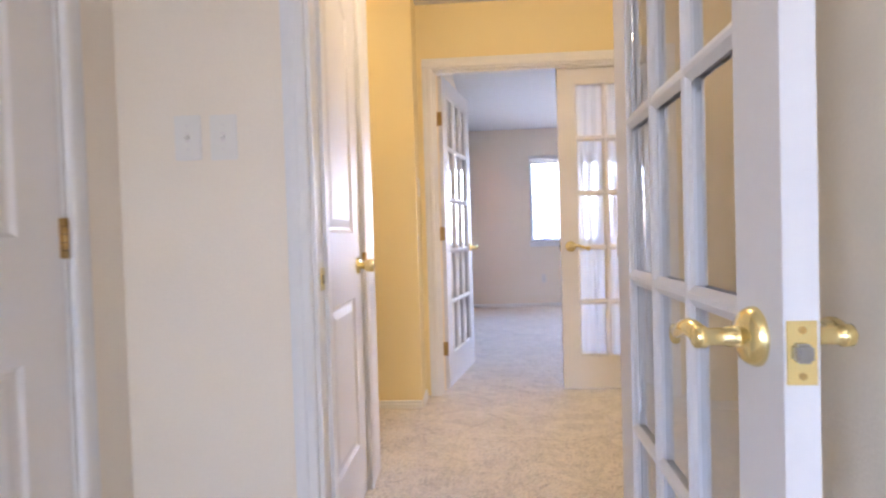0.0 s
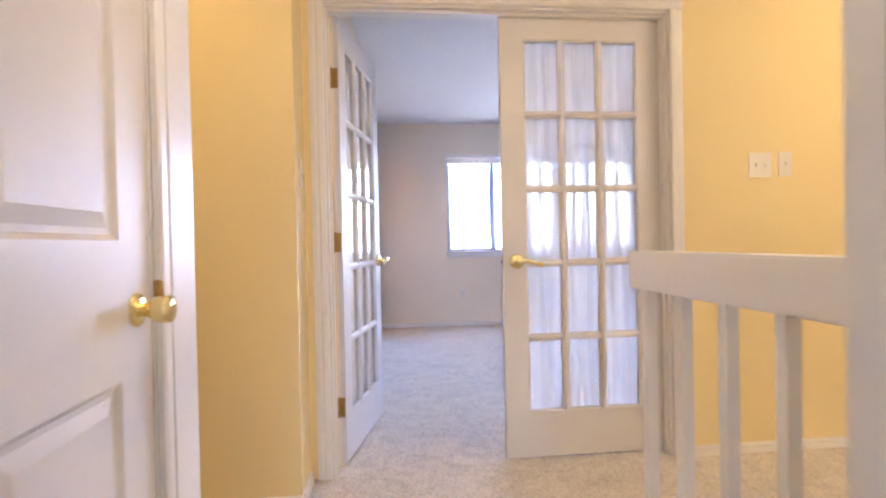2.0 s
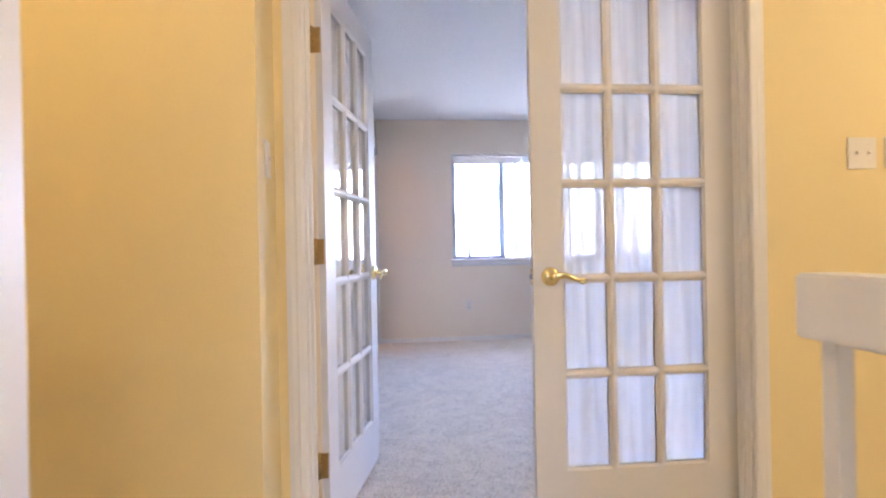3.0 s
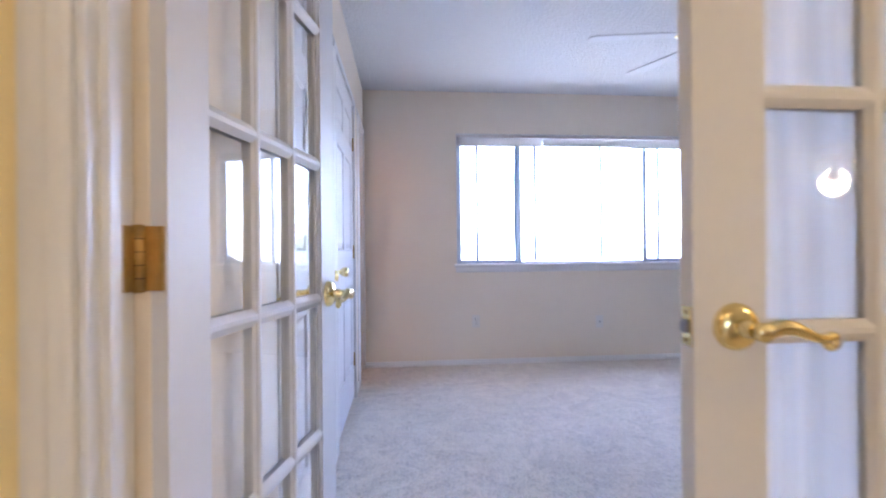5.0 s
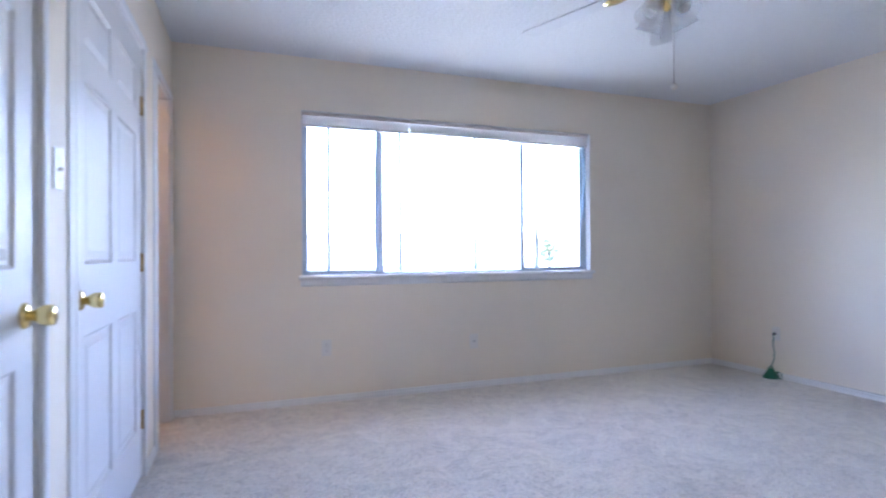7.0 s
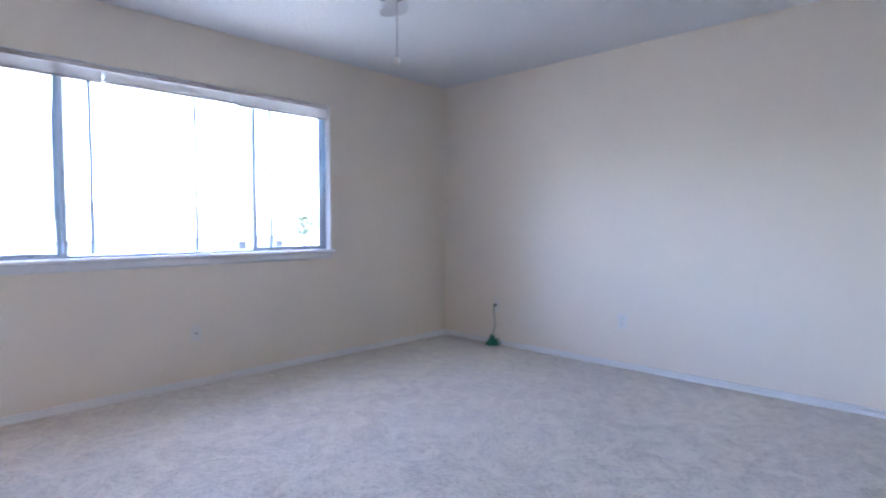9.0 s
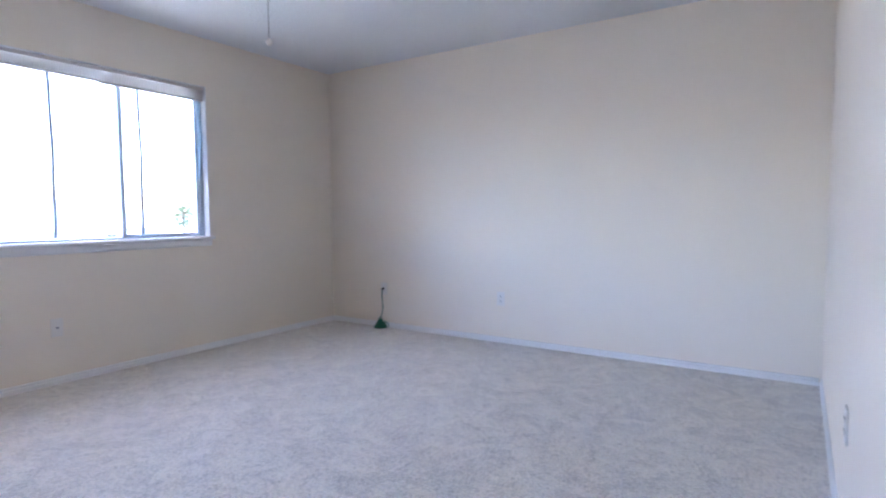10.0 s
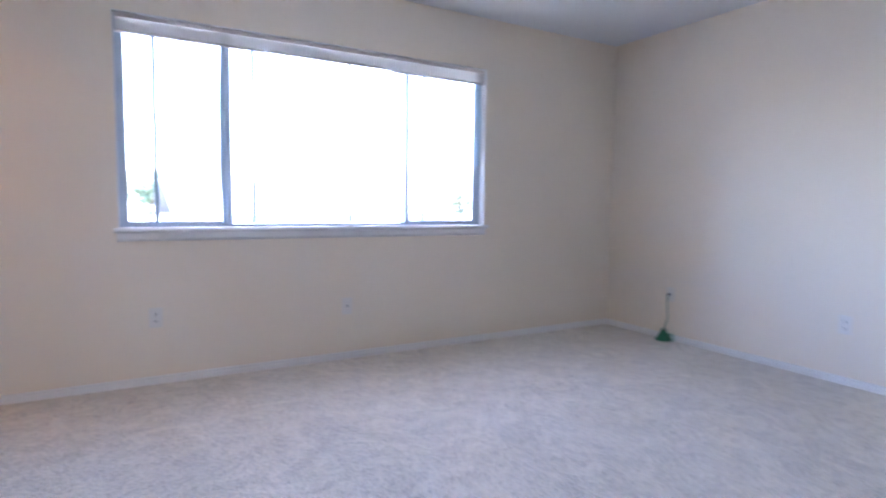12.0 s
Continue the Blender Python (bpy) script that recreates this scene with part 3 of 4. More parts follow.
casing(ID, D0 + 0.008, D1 - 0.008, 2.044, -1, DY)
jamb(ID, D0, D1, DY + 0.002, DY + 0.118, 2.052, DY + 0.064)
for a, b in ((0.797, 1.757), (2.027, 3.105), (3.45, 4.00)):
    casing(LW, a + 0.008, b - 0.008, 2.044, -1)
    jamb(LW, a, b, 0.002, 0.118, 2.052, 0.045 if a < 3.2 else None)
casing(HW, 0.008, 0.605, 2.044, -1, left=False)
jamb(HW, 0.003, 0.613, 0.002, 0.118, 2.052, 0.045)
SW = pose(SWX, SWY, 0, 0, 0, 90)
casing(SW, 3.380, 4.160, 2.044, -1)
jamb(SW, 3.372, 4.168, 0.002, 0.118, 2.052, 0.045)
# white corner board past the narrow closet door
setting("corner_board", boxed(0.667, 0.800, -0.010, 0.0, 0, TOP, bevel=0.002), TRIM, "white painted flat corner board", "trim", HW)


# ---------------------------------------------------------------- doors
def knuckle(parent, x, y, z):
    h = part("hinge", tube(bmesh.new(), [(x, y, z - 0.045), (x, y, z + 0.045)], 0.0068, 10), OLD_BRASS, parent, "tarnished brass butt hinge", True)
    part("hinge_leaf", boxed(x - 0.013, x + 0.013, y + 0.003, y + 0.006, z - 0.044, z + 0.044), OLD_BRASS, h)
    for dz in (-0.027, -0.009, 0.009, 0.027):
        part("knuckle_gap", tube(bmesh.new(), [(x, y, z + dz - 0.0006), (x, y, z + dz + 0.0006)], 0.0072, 10), DARK, h)


def open_hinge(parent, z, angle):
    """A hinge seen open: pin at the origin, one leaf on the door's edge and one turned back on to the lining."""
    h = part("hinge", tube(bmesh.new(), [(-0.006, -0.008, z - 0.046), (-0.006, -0.008, z + 0.046)], 0.0088, 12), OLD_BRASS, parent, "tarnished brass butt hinge", True)
    part("hinge_leaf", boxed(-0.0045, 0.0028, -0.042, -0.001, z - 0.044, z + 0.044, bevel=0.0008), OLD_BRASS, h)
    back = boxed(-0.0010, 0.0050, -0.042, -0.001, z - 0.044, z + 0.044, bevel=0.0008)
    bmesh.ops.transform(back, matrix=pose(0, 0, 0, 0, 0, -angle), verts=back.verts[:])
    part("hinge_leaf", back, OLD_BRASS, h)
    for dz in (-0.030, 0.0, 0.030):
        part("screw", tube(bmesh.new(), [(0.001, -0.034 if dz else -0.024, z + dz), (-0.0055, -0.034 if dz else -0.024, z + dz)], 0.0036, 10), OLD_BRASS, h)
    for dz in (-0.027, -0.009, 0.009, 0.027):
        part("knuckle_gap", tube(bmesh.new(), [(-0.006, -0.008, z + dz - 0.0006), (-0.006, -0.008, z + dz + 0.0006)], 0.0092, 12), DARK, h)


LEAF_W, LEAF_H, LEAF_T = 0.757, 2.028, 0.035
HINGE_Z = (0.270, 1.018, 1.758)


def french_door(m, label, angle, strike_right=True):
    """A leaf hung at its local origin: it reaches along +x, 10 to 45 mm in front of the pin."""
    t = thing("door_french", m, label, "french door", "french doors", "structure")
    leaf = french_leaf(t, LEAF_W, LEAF_H, LEAF_T, 0.110, 0.112, 0.208)
    leaf.location = (0.003, -0.045, 0.012)
    lever_set(leaf, LEAF_W - 0.062, 0.0, 0.902, -1, -1)
    lever_set(leaf, LEAF_W - 0.062, LEAF_T, 0.902, 1, -1)
    latch_plate(leaf, LEAF_W, LEAF_T / 2, 0.902)
    for z in HINGE_Z:
        open_hinge(t, z, angle)
    return t, leaf


french_door(pose(-0.340, 3.856, 0, 0, 0, 78), "white fifteen-light french door standing open into the bedroom", 78)
# the right leaf is hung on the other side, so its pin lies beyond and it is turned about
right = thing("door_french", pose(0.431, 3.797, 0), "white fifteen-light french door, closed, with a sheer curtain behind", "french door", "french doors", "structure")
leaf = french_leaf(right, LEAF_W, LEAF_H, LEAF_T, 0.110, 0.112, 0.208)
leaf.location = (0, 0, 0.012)
lever_set(leaf, 0.062, 0.0, 0.902, -1, 1)
lever_set(leaf, 0.062, LEAF_T, 0.902, 1, 1)
latch_plate(leaf, 0.0, LEAF_T / 2, 0.902)
for z in HINGE_Z:
    knuckle(right, LEAF_W + 0.003, LEAF_T + 0.006, z)

# the french door of the room where the walk begins, open against the wall
START_W = 0.778
start_door = thing("door_french", pose(0.257, 1.660, 0, 0, 0, -92.3), "white fifteen-light french door standing open beside the cream wall", "french door", "french doors", "structure")
leaf = french_leaf(start_door, START_W, LEAF_H, LEAF_T, 0.110, 0.112, 0.208)
leaf.location = (0.003, -0.006, 0.006)
lever_set(leaf, START_W - 0.062, 0.0, 0.870, -1, -1)
lever_set(leaf, START_W - 0.062, LEAF_T, 0.870, 1, -1)
latch_plate(leaf, START_W, LEAF_T / 2, 0.864, 0.066, 0.030)
for z in HINGE_Z:
    knuckle(start_door, -0.002, 0.034, z)

# strike plate on the doorway's lining
strike = thing("strike_plate", pose(D0 + 0.0185, DY + 0.045, 0.898), "brass strike plate let into the white door lining", "strike plate")
part("plate", boxed(-0.001, 0.002, -0.016, 0.016, -0.029, 0.029, bevel=0.0008), BRASS, strike)
part("latch_hole", boxed(0.0019, 0.0026, -0.008, 0.007, -0.012, 0.012), DARK, strike)
part("lip", tube(bmesh.new(), [(0.002, -0.016, -0.014), (0.002, -0.016, 0.014)], 0.0025, 8), BRASS, strike)


def swing_door(m, w, panels, knob_x, hinge_x, label, hinges=True, knob_z=0.905):
    """A closed moulded door whose face is turned to local -y."""
    t = thing("door_panelled", m, label, "door", "", "structure")
    body = moulded_door(t, w, 2.020, 0.035, panels)
    body.location = (0, 0, 0.012)
    knob_set(body, knob_x, 0.0, knob_z, -1)
    if hinges:
        for z in (0.275, 1.020, 1.765):
            knuckle(t, hinge_x, -0.004, z)
    return t


def six(w):
    s, mid = 0.112, 0.100
    pw = (w - 2 * s - mid) / 2
    cols = ((s, s + pw), (s + pw + mid, w - s))
    return [rect(a, b, z0, z1) for a, b in cols for z0, z1 in ((0.235, 0.790), (1.015, 1.600), (1.710, 1.905))]


swing_door(LW @ pose(0.818, 0.004, 0), 0.918, six(0.918), 0.918 - 0.062, 0.0, "white six-panel closet door, closed, with brass knob", False)
swing_door(LW @ pose(2.048, 0.004, 0), 1.036, six(1.036), 0.062, 1.039, "white six-panel closet door, closed, with brass knob and hinges")
swing_door(HW @ pose(0.023, 0.004, 0), 0.570, [rect(0.130, 0.450, 0.215, 0.772), arch(0.130, 0.450, 1.010, 1.885, 0.085)], 0.570 - 0.062, -0.003,
           "white narrow two-panel closet door with arched panel and brass knob", knob_z=0.886)
swing_door(SW @ pose(3.392, 0.004, 0), 0.756, [rect(0.12, 0.636, 0.215, 0.755), arch(0.12, 0.636, 1.010, 1.885, 0.085)], 0.062, 0.759,
           "white two-panel door, closed, with brass hinges")

# brass strike lip on the narrow closet's lining, beside the knob
lip = thing("strike_plate", HW @ pose(0.599, -0.001, 0.930), "tarnished brass strike lip beside the closet door knob", "strike plate")
part("plate", boxed(-0.003, 0.005, -0.013, 0.001, -0.017, 0.017, bevel=0.002), OLD_BRASS, lip)
part("curl", tube(bmesh.new(), [(0.001, -0.013, -0.014), (0.001, -0.013, 0.014)], 0.0035, 8), OLD_BRASS, lip, smooth=True)

# sheer curtain on the closed leaf
sheer = thing("sheer_curtain", pose(0.431, 3.848, 0), "white gathered sheer curtain stretched on two thin rods", "curtain")
rng = random.Random(5)
bm = bmesh.new()
cols, rows_ = 220, 26
waves = [(rng.uniform(22, 130), rng.uniform(0, 6.28), rng.uniform(0.3, 1.0)) for _ in range(6)]
grid = []
for r in range(rows_ + 1):
    v = r / rows_
    line = []
    for c in range(cols + 1):
        u = c / cols
        x = 0.070 + 0.617 * u
        y = sum(a * math.sin(f * x + p + 0.7 * math.sin(3 * v + p)) for f, p, a in waves) / 3.5 * 0.007
        line.append(bm.verts.new((x + 0.006 * math.sin(9 * v + 30 * u), y + 0.004, 0.175 + 1.795 * v)))
    grid.append(line)
for r in range(rows_):
    for c in range(cols):
        bm.faces.new((grid[r][c], grid[r][c + 1], grid[r + 1][c + 1], grid[r + 1][c]))
part("fabric", bm, SHEER, sheer, smooth=True)
for z in (0.190, 1.955):
    part("rod", tube(bmesh.new(), [(0.055, 0.004, z), (0.700, 0.004, z)], 0.004, 8), BRASS, sheer)


# ---------------------------------------------------------------- window
win = thing("window_1", pose(0, 0, 0), "wide three-light aluminium sliding window, sky white outside", "window", "", "structure")
lining = bmesh.new()
box(lining, W0, W0 + 0.006, WY - 0.001, WY + 0.085, WZ0, WZ1), box(lining, W1 - 0.006, W1, WY - 0.001, WY + 0.085, WZ0, WZ1)
box(lining, W0 + 0.006, W1 - 0.006, WY - 0.001, WY + 0.085, WZ1 - 0.006, WZ1)
part("window_lining", lining, TRIM, win)
fr = bmesh.new()
FY0, FY1 = WY + 0.060, WY + 0.130
a, b, c, d = W0 + 0.006, W1 - 0.006, WZ0 + 0.002, WZ1 - 0.006
box(fr, a, a + 0.022, FY0, FY1, c, d), box(fr, b - 0.030, b, FY0, FY1, c, d)
box(fr, a + 0.022, b - 0.030, FY0, FY1, c, c + 0.014), box(fr, a + 0.022, b - 0.030, FY0, FY1, d - 0.014, d)
part("window_frame", fr, ALU, win)
M1, M2 = 1.222, 2.446
for x0, x1, y in ((a + 0.022, M1 + 0.024, FY0 + 0.012), (M2 - 0.026, b - 0.030, FY0 + 0.012)):
    sash = bmesh.new()
    box(sash, x0, x0 + 0.024, y, y + 0.022, c + 0.014, d - 0.014), box(sash, x1 - 0.026, x1, y, y + 0.022, c + 0.014, d - 0.014)
    box(sash, x0 + 0.024, x1 - 0.026, y, y + 0.022, c + 0.014, c + 0.030), box(sash, x0 + 0.024, x1 - 0.026, y, y + 0.022, d - 0.030, d - 0.014)
    s = part("sliding_sash", sash, ALU, win)
    p = part("pane", boxed(x0 + 0.022, x1 - 0.024, y + 0.009, y + 0.013, c + 0.028, d - 0.028), GLASS, s)
    p.visible_shadow = False
    lx = x1 - 0.014 if x0 < 1 else x0 + 0.014
    part("sash_latch", boxed(lx - 0.009, lx + 0.009, y - 0.012, y, 1.475, 1.525, bevel=0.003), ALU, s)
mid = bmesh.new()
for x in (M1, M2):
    box(mid, x - 0.020, x + 0.020, FY0 + 0.040, FY0 + 0.064, c + 0.014, d - 0.014)
s = part("fixed_sash", mid, ALU, win)
p = part("pane", boxed(M1 + 0.020, M2 - 0.020, FY0 + 0.050, FY0 + 0.054, c + 0.014, d - 0.014), GLASS, s)
p.visible_shadow = False
sill = bmesh.new()
strip(sill, (W0 - 0.022, WY, WZ0), (W1 + 0.022, WY, WZ0), (0, 1, 0), (0, 0, 1),
      [(-0.034, -0.006), (-0.034, -0.020), (-0.028, -0.026), (-0.001, -0.026), (-0.001, -0.001), (-0.026, 0.0), (-0.032, -0.002)])
box(sill, W0 + 0.006, W1 - 0.006, WY - 0.001, WY + 0.060, WZ0 - 0.001, WZ0 + 0.002)
part("window_sill", sill, TRIM, win)
part("apron", strip(bmesh.new(), (W0 - 0.008, WY, WZ0 - 0.026), (W1 + 0.008, WY, WZ0 - 0.026), (0, 0, -1), (0, -1, 0), [(0, 0), (0, 0.014), (0.035, 0.012), (0.046, 0.008), (0.050, 0)]), TRIM, win)


def blind(x0, x1, drop):
    """A raised venetian blind: head rail, packed slats, bottom rail."""
    t = thing("window_blind", pose(0, WY + 0.028, 0), "white mini venetian blind drawn fully up under its head rail", "window blind", "window blinds")
    part("head_rail", boxed(x0, x1, -0.014, 0.014, WZ1 - 0.032, WZ1 - 0.008, bevel=0.002), BLIND, t)
    n = 20
    for k in range(n):
        z = WZ1 - 0.036 - drop * (k + 0.5) / n
        bend = [(-0.0125, -0.001), (0, 0.0012), (0.0125, -0.001), (0.0125, -0.0016), (0, 0.0004), (-0.0125, -0.0016)]
        dx = rng.uniform(-0.002, 0.002)
        part("slat", strip(bmesh.new(), (x0 + 0.001 + dx, 0, z), (x1 - 0.001 + dx, rng.uniform(-0.002, 0.002), z + rng.uniform(-0.001, 0.001)), (0, 1, 0), (0, 0, 1), bend), BLIND, t)
    part("bottom_rail", boxed(x0 + 0.002, x1 - 0.002, -0.013, 0.013, WZ1 - 0.050 - drop, WZ1 - 0.037 - drop, bevel=0.003), BLIND, t)
    return t


def cord(parent, x, z0, z1, sway, r=0.0130):
    pts = [(x + sway * math.sin(3.1 * k / 12) + 0.002 * math.sin(k * 1.3), -0.002 + 0.003 * math.sin(k), z0 + (z1 - z0) * k / 12) for k in range(13)]
    part("lift_cord", tube(bmesh.new(), pts, r, 6), CORD, parent, "hanging blind cord")


B1, B2, B3 = blind(W0 + 0.010, 1.441, 0.060), blind(1.443, 2.279, 0.056), blind(2.281, W1 - 0.010, 0.066)
for p, x, z0, sway in ((B1, 0.830, 0.925, 0.0), (B1, 1.362, 0.925, 0.004), (B1, 1.190, 0.925, -0.012), (B2, 1.982, 0.925, 0.008), (B3, 2.536, 0.925, 0.010), (B3, 2.995, 1.35, 0.02)):
    cord(p, x, 1.965, z0, sway)
for p, x in ((B1, 0.735), (B3, 2.335)):
    part("tilt_wand", tube(bmesh.new(), [(x, -0.016, 2.0), (x + 0.004, -0.014, 1.36)], 0.003, 6), PLATE, p, "clear plastic tilt wand")

sw = thing("window_2", pose(0, 0, 0), "window behind the start of the walk", "window", "", "structure")
bm = bmesh.new()
for y in (-2.30, -1.47, -0.64):
    box(bm, -1.07, -1.03, y, y + 0.04, 0.5, 2.2)
for y in (-2.26, -1.43):
    box(bm, -1.07, -1.03, y, y + 0.79, 0.5, 0.54), box(bm, -1.07, -1.03, y, y + 0.79, 2.16, 2.2)
part("window_frame", bm, ALU, sw)


# ---------------------------------------------------------------- ceiling fans
def ceiling_fan(m, turn, lit, label):
    """Local z = 0 at the ceiling. Six blades, brass irons, four tulip glass shades, pull chain."""
    t = thing("ceiling_fan", m, label, "ceiling fan", "ceiling fans")
    part("motor_housing", lathe(bmesh.new(), [(0, 0), (0.085, 0), (0.092, -0.012), (0.092, -0.05), (0.125, -0.062), (0.135, -0.085), (0.135, -0.135), (0.120, -0.155), (0.085, -0.168), (0, -0.170)], 36), BLADE, t, "white enamelled motor housing", True)
    part("motor_band", lathe(bmesh.new(), [(0.1355, -0.100), (0.139, -0.104), (0.139, -0.118), (0.1355, -0.122)], 36), BRASS, t, "brass band", True)
    part("flywheel", lathe(bmesh.new(), [(0, -0.170), (0.075, -0.170), (0.080, -0.180), (0.072, -0.192), (0, -0.194)], 28), BRASS, t, "brass flywheel", True)
    for k in range(6):
        r = pose(0, 0, 0, 0, 0, turn + 60 * k)
        iron = bmesh.new()
        pts = [(0.060, 0, -0.185), (0.095, 0.010, -0.200), (0.125, 0.008, -0.220), (0.155, 0, -0.243), (0.190, 0, -0.258)]
        tube(iron, pts, [0.010, 0.009, 0.009, 0.011, 0.012], 8)
        lathe(iron, [(0, -0.002), (0.9, -0.002), (1, 0.0), (0.9, 0.004), (0, 0.006)], 24, pose(0.222, 0, -0.275) @ Matrix.Diagonal((0.055, 0.030, 1, 1)))
        bmesh.ops.transform(iron, matrix=r, verts=iron.verts[:])
        arm = part("blade_iron", iron, BRASS, t, "polished brass blade iron", True)
        bl = bmesh.new()
        out = []
        for i in range(25):
            u = i / 24
            x = 0.200 + 0.495 * u
            half = 0.052 + 0.016 * u - 0.030 * max(0, (u - 0.90) / 0.10) ** 2
            out.append((x, half))
        ring = [(x, h) for x, h in out] + [(x, -h) for x, h in reversed(out)]
        for z in (-0.262, -0.268):
            ring_v = [bl.verts.new((x, y, z)) for x, y in ring]
            bl.faces.new(ring_v)
            if z == -0.262:
                upper = ring_v
        for i in range(len(ring)):
            bl.faces.new((upper[i], upper[(i + 1) % len(ring)], ring_v[(i + 1) % len(ring)], ring_v[i]))
        tilt = Matrix.Translation((0, 0, -0.265)) @ pose(0, 0, 0, -9) @ Matrix.Translation((0, 0, 0.265))
        bmesh.ops.transform(bl, matrix=r @ tilt, verts=bl.verts[:])
        part("blade", bl, BLADE, t, "white fan blade")
    part("fitter", lathe(bmesh.new(), [(0, -0.194), (0.035, -0.194), (0.040, -0.205), (0.030, -0.225), (0.028, -0.290), (0.050, -0.305), (0.056, -0.335), (0.046, -0.362), (0.024, -0.378), (0.010, -0.390), (0, -0.395)], 28), BRASS, t, "brass light fitter", True)
    for k in range(4):
        r = pose(0, 0, 0, 0, 0, turn + 45 + 90 * k) @ pose(0.038, 0, -0.335) @ pose(0, 0, 0, 0, 150)
        part("socket", lathe(bmesh.new(), [(0, 0), (0.017, 0), (0.020, 0.012), (0.022, 0.034), (0, 0.034)], 16, r), BRASS, t, "brass lamp socket", True)
        sh = bmesh.new()
        prof = [(0.021, 0.022), (0.026, 0.030), (0.036, 0.048), (0.042, 0.072), (0.045, 0.096), (0.051, 0.114)]
        lathe(sh, prof + [(q - 0.0015, z) for q, z in reversed(prof)] + [prof[0]], 28, r)
        s = part("shade", sh, SHADE, t, "clear ribbed tulip glass shade", True)
        s.visible_shadow = False
        part("bulb", lathe(bmesh.new(), [(0.010, 0.030), (0.013, 0.045), (0.022, 0.065), (0.024, 0.080), (0.018, 0.096), (0, 0.103)], 16, r), BULB_ON if lit else BULB_OFF, s, "lit bulb" if lit else "unlit bulb", True)
    chain = bmesh.new()
    tube(chain, [(0.020, -0.012, -0.385), (0.020, -0.012, -0.500), (0.020, -0.012, -0.665)], 0.0016, 6)
    c = part("pull_chain", chain, STEEL, t, "thin pull chain")
    part("pull_ball", lathe(bmesh.new(), [(0, 0.0), (0.006, -0.003), (0.012, -0.012), (0.012, -0.018), (0.006, -0.026), (0, -0.028)], 14, pose(0.020, -0.012, -0.662)), PLATE, c, "small clear white pull knob", True)
    part("short_chain", tube(bmesh.new(), [(-0.020, 0.012, -0.385), (-0.020, 0.012, -0.50)], 0.0016, 6), STEEL, t, "thin pull chain")
    return t


fan = ceiling_fan(pose(1.710, 5.595, TOP - 0.09), 48, False, "white ceiling fan with brass irons and four unlit glass shades")
part("canopy", lathe(bmesh.new(), [(0, 0), (0.065, 0), (0.065, -0.03), (0.030, -0.080), (0.016, -0.100), (0, -0.100)], 28, pose(0, 0, 0.09)), BLADE, fan, "white fan canopy", True)
fan = ceiling_fan(pose(3.46, 0.66, TOP - 0.54), 40, True, "white ceiling fan with lit glass shades")
part("downrod", tube(bmesh.new(), [(0, 0, 0.54), (0, 0, -0.005)], 0.015, 12), BLADE, fan, "white fan downrod")


# Added fixtures, all out of view, that hold the warm fill bulbs.
def added_ceiling_light(x, y):
    t = thing("added_ceiling_light", pose(x, y, TOP), "round flush ceiling light with glowing dome, added out of view as warm fill", "ceiling light", "ceiling lights")
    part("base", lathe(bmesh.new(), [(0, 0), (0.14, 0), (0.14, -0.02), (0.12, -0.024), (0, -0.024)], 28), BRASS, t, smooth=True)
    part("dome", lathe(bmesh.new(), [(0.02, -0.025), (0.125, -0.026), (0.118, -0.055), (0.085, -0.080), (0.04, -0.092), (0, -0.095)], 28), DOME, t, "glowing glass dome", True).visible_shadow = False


added_ceiling_light(-0.05, 2.15), added_ceiling_light(-1.35, 2.80), added_ceiling_light(2.40, 2.60), added_ceiling_light(-0.35, -0.9)

# ---------------------------------------------------------------- stair rail
rail = thing("stair_railing", pose(0.517, 2.598, 0), "white painted wooden railing with square balusters beside the stair", "railing")
part("top_rail", boxed(-0.035, 0.035, -0.786, 0.012, 0.888, 0.977, bevel=0.004, seg=2), TRIM, rail, "white painted flat top rail")
part("shoe_rail", boxed(-0.030, 0.030, -0.786, -0.004, 0.0, 0.030, bevel=0.004), TRIM, rail)
for k in range(5):
    part("baluster", boxed(-0.0125, 0.0125, -0.022 - 0.150 * k - 0.0125, -0.022 - 0.150 * k + 0.0125, 0.029, 0.889), TRIM, rail)

# ---------------------------------------------------------------- switches, outlets
switch_plate(pose(-0.814, DY, 1.268), 1, "white single toggle light switch on the cream wall")
switch_plate(pose(-0.721, DY, 1.266), 1, "white single toggle light switch on the cream wall")
switch_plate(pose(1.640, 3.73, 1.338), 2, "white double toggle light switch on the warm-lit wall")
switch_plate(pose(1.765, 3.73, 1.342), 1, "white single toggle light switch on the warm-lit wall")
switch_plate(pose(-0.439, 3.60, 1.30, 0, 0, 90), 1, "white toggle light switch on the short return wall")
switch_plate(LW @ pose(1.885, 0, 1.29), 1, "white toggle light switch between the closet doors")
switch_plate(pose(1.49, 3.85, 1.315, 0, 0, 180), 1, "white toggle light switch beside the closed french door")
outlet(pose(0.807, WY, 0.385), "white duplex wall outlet under the window")
outlet(pose(1.953, WY, 0.360), "white cable plate under the window", "cable")
outlet(pose(4.415, 7.263, 0.365, 0, 0, -90), "white cable plate with a dark plug", "cable")
outlet(pose(4.415, 6.037, 0.362, 0, 0, -90), "white duplex wall outlet above the baseboard")

outlet(pose(2.48, 3.85, 0.40, 0, 0, 180), "white duplex wall outlet near the corner")

# green gadget on its lead beside the skirting
g = thing("green_cable_reel", pose(4.360, 7.275, 0.0), "small dark green plastic cone with a loop of cable", "gadget")
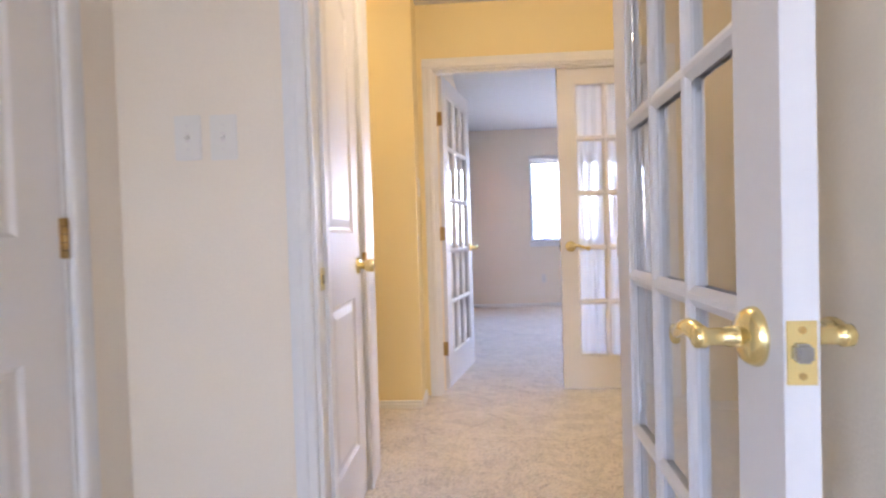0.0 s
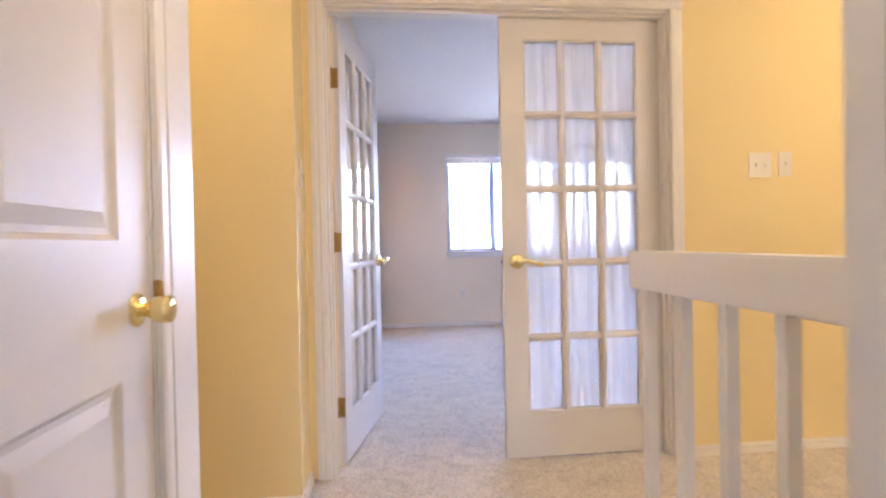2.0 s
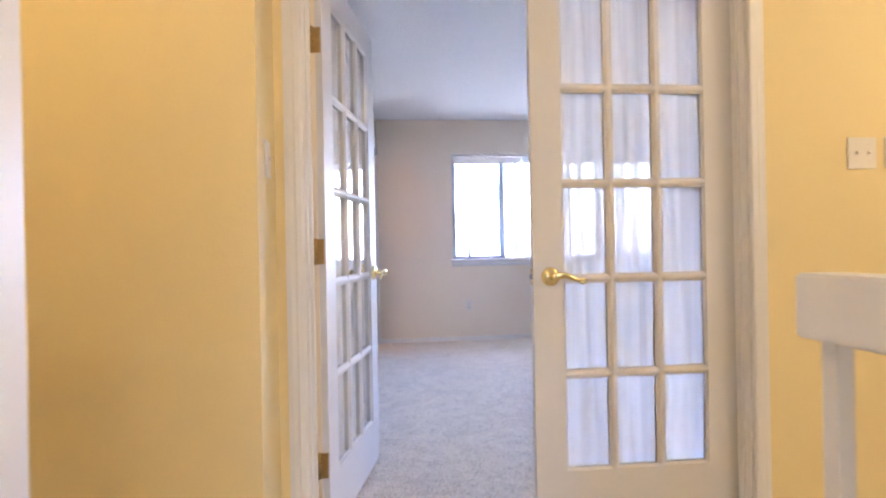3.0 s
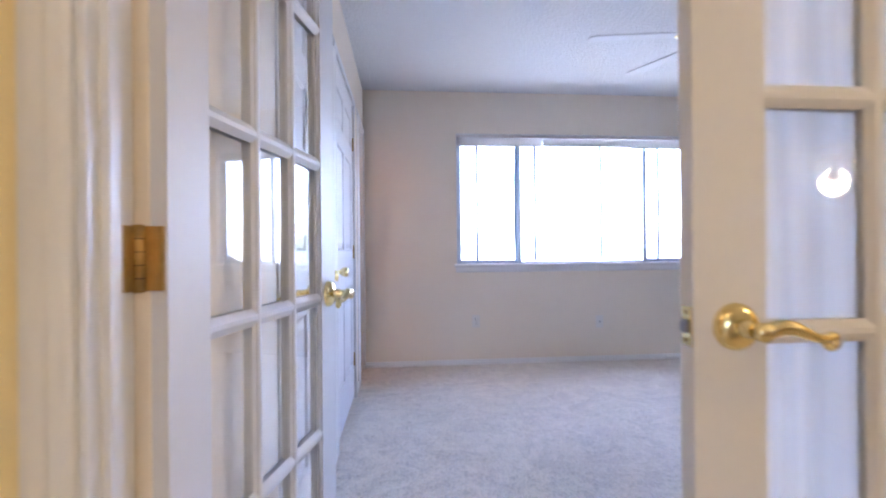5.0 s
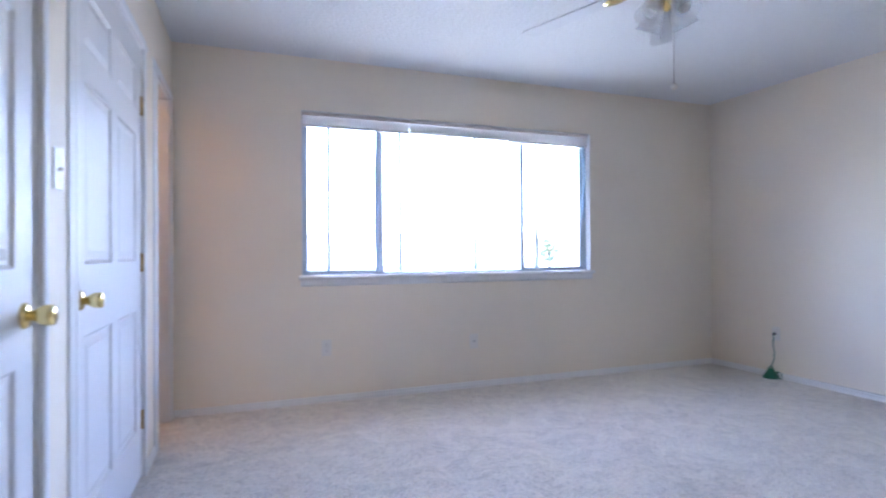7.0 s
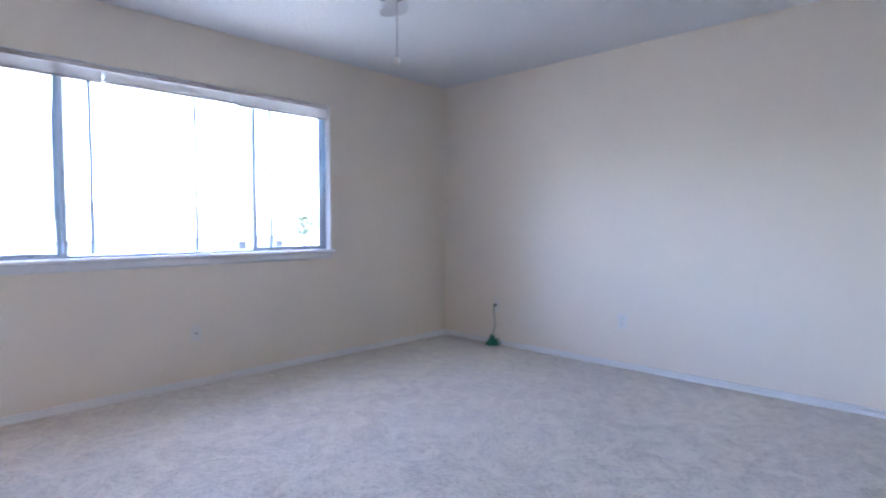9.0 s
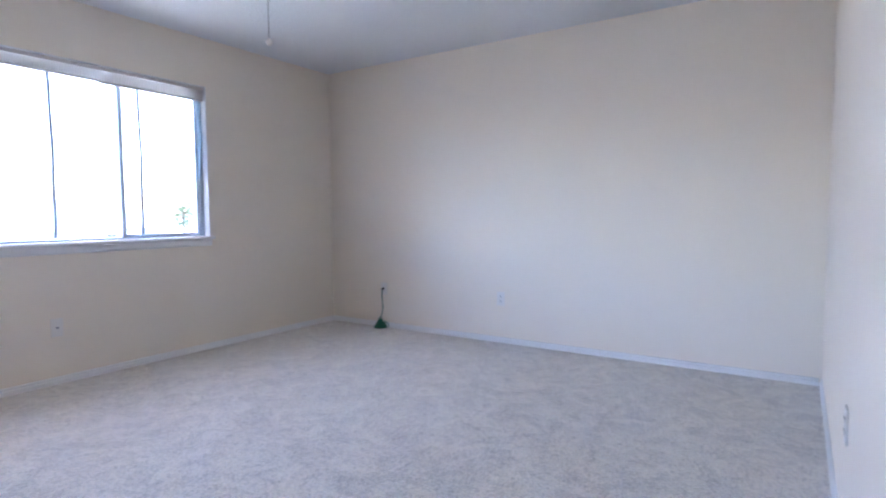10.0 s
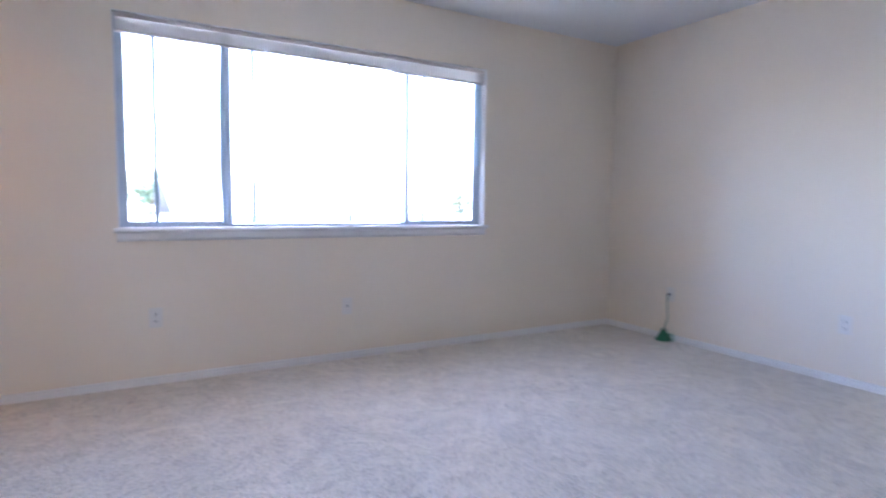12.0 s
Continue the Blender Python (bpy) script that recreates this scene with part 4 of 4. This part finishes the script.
part("cone", lathe(bmesh.new(), [(0, 0), (0.060, 0), (0.062, 0.010), (0.054, 0.022), (0.034, 0.050), (0.026, 0.062), (0.020, 0.078), (0, 0.080)], 18), GREEN, g, smooth=True)
part("hook", tube(bmesh.new(), [(0, 0.018, 0.060), (0, 0.022, 0.085), (0, 0.0, 0.095), (0, -0.022, 0.085), (0, -0.018, 0.060)], 0.005, 8), GREEN, g, smooth=True)
loop = [(0.02 * math.sin(k), -0.02 - 0.075 * (0.5 - 0.5 * math.cos(k * 0.52)), 0.012 + 0.050 * math.sin(k * 0.52) ** 2) for k in range(13)]
part("cable_loop", tube(bmesh.new(), loop, 0.004, 6), GREEN, g, smooth=True)
lead = thing("cable", pose(4.387, 7.263, 0), "thin dark green cable hanging from the wall plate", "cable")
part("lead", tube(bmesh.new(), [(0.005, 0, 0.365), (-0.012, 0.0, 0.345), (-0.010, 0.004, 0.28), (-0.006, -0.008, 0.21), (-0.012, -0.004, 0.15), (-0.022, 0.012, 0.09)], 0.0040, 6), GREEN, lead, smooth=True)
part("plug", lathe(bmesh.new(), [(0, 0), (0.009, 0), (0.010, 0.012), (0.007, 0.026), (0, 0.028)], 12, pose(0.010, 0, 0.365, 0, -90)), DARK, lead, "dark plug", True)

# ---------------------------------------------------------------- outdoors
# unseen overhang, added to keep sun and high sky out of the window
setting("shade_eave", boxed(-2.2, 4.9, 8.08, 8.75, 2.36, 2.50), SIDING, "unseen pale boarded overhang added to shade the window", "eave")
# out-of-view fin, added so less western sky reaches the east bedroom wall
setting("shade_wing", boxed(-1.2, -0.7, 8.08, 10.4, -3.2, 3.2), SIDING, "unseen pale boarded wall added to cut low western sky light", "wall")
setting("ground", boxed(-400, 400, 8.3, 900, -3.4, -3.2), GRASS, "dry lawn and lots below the window", "ground")


def house(x, y, w, d, h, turn):
    t = thing("house", pose(x, y, -3.2, 0, 0, turn), "pale neighbouring house with a grey shingle roof", "house", "houses")
    part("wall", boxed(-w / 2, w / 2, -d / 2, d / 2, 0, h), SIDING, t)
    r = bmesh.new()
    strip(r, (-w / 2 - 0.5, 0, h), (w / 2 + 0.5, 0, h), (0, 1, 0), (0, 0, 1), [(-d / 2 - 0.5, -0.1), (0, d * 0.24), (d / 2 + 0.5, -0.1), (d / 2 + 0.5, 0.05), (0, d * 0.24 + 0.2), (-d / 2 - 0.5, 0.05)])
    part("roof", r, ASPHALT_ROOF, t)
    for k in range(3):
        wx = -w / 2 + w * (k + 0.5) / 3
        f = part("window", boxed(wx - 0.6, wx + 0.6, -d / 2 - 0.04, -d / 2 - 0.002, 1.0, 2.3), TRIM, t)
        part("pane", boxed(wx - 0.5, wx + 0.5, -d / 2 - 0.06, -d / 2 - 0.042, 1.1, 2.2), DARK, f)


def tree(x, y, h, seed):
    r = random.Random(seed)
    t = thing("tree", pose(x, y, -3.2), "broad-leaved tree beyond the houses", "tree", "trees")
    tb = tube(bmesh.new(), [(0, 0, 0), (0.1, 0, h * 0.25), (0, 0.1, h * 0.5), (0.1, 0, h * 0.8)], [h * 0.03, h * 0.025, h * 0.018, h * 0.006], 8)
    for k in range(7):
        a, z = r.uniform(0, 6.28), h * r.uniform(0.3, 0.65)
        tube(tb, [(0, 0, z), (math.cos(a) * h * 0.12, math.sin(a) * h * 0.12, z + h * 0.1), (math.cos(a) * h * 0.25, math.sin(a) * h * 0.25, z + h * 0.17)], [h * 0.012, h * 0.008, h * 0.003], 6)
    part("trunk", tb, BARK, t)
    verts, faces = [], []
    for k in range(900):
        a, b, q = r.uniform(0, 6.28), r.uniform(-1, 1), r.random() ** 0.4
        lump = 1 + 0.25 * math.sin(3 * a + seed) * math.cos(4 * b)
        rad = h * 0.30 * q * lump
        p = Vector((math.cos(a) * rad * math.sqrt(1 - b * b), math.sin(a) * rad * math.sqrt(1 - b * b), h * 0.66 + b * rad * 1.05))
        u = Vector((r.gauss(0, 1), r.gauss(0, 1), r.gauss(0, 1))).normalized() * h * 0.028
        w = u.orthogonal().normalized() * h * 0.02
        i = len(verts)
        verts += [p - u, p + w, p + u, p - w]
        faces.append((i, i + 1, i + 2, i + 3))
    me = bpy.data.meshes.new("crown")
    me.from_pydata(verts, [], faces)
    me.materials.append(LEAF)
    new("crown", me).parent = t


for x, y, w, d, h, turn in ((-26, 46, 15, 9, 3.0, 8), (-7, 52, 14, 9, 3.0, -6), (11, 50, 15, 10, 3.2, 4), (33, 74, 14, 9, 2.8, -10), (49, 52, 15, 9, 3.1, 6), (20, 80, 16, 10, 3.2, 0), (-12, 84, 16, 10, 3.2, 0)):
    house(x, y, w, d, h, turn)
for k, (x, y, h) in enumerate(((-16, 66, 7), (3, 70, 8), (21, 64, 6.5), (40, 68, 8), (-34, 70, 8), (60, 75, 9))):
    tree(x, y, h, k + 2)
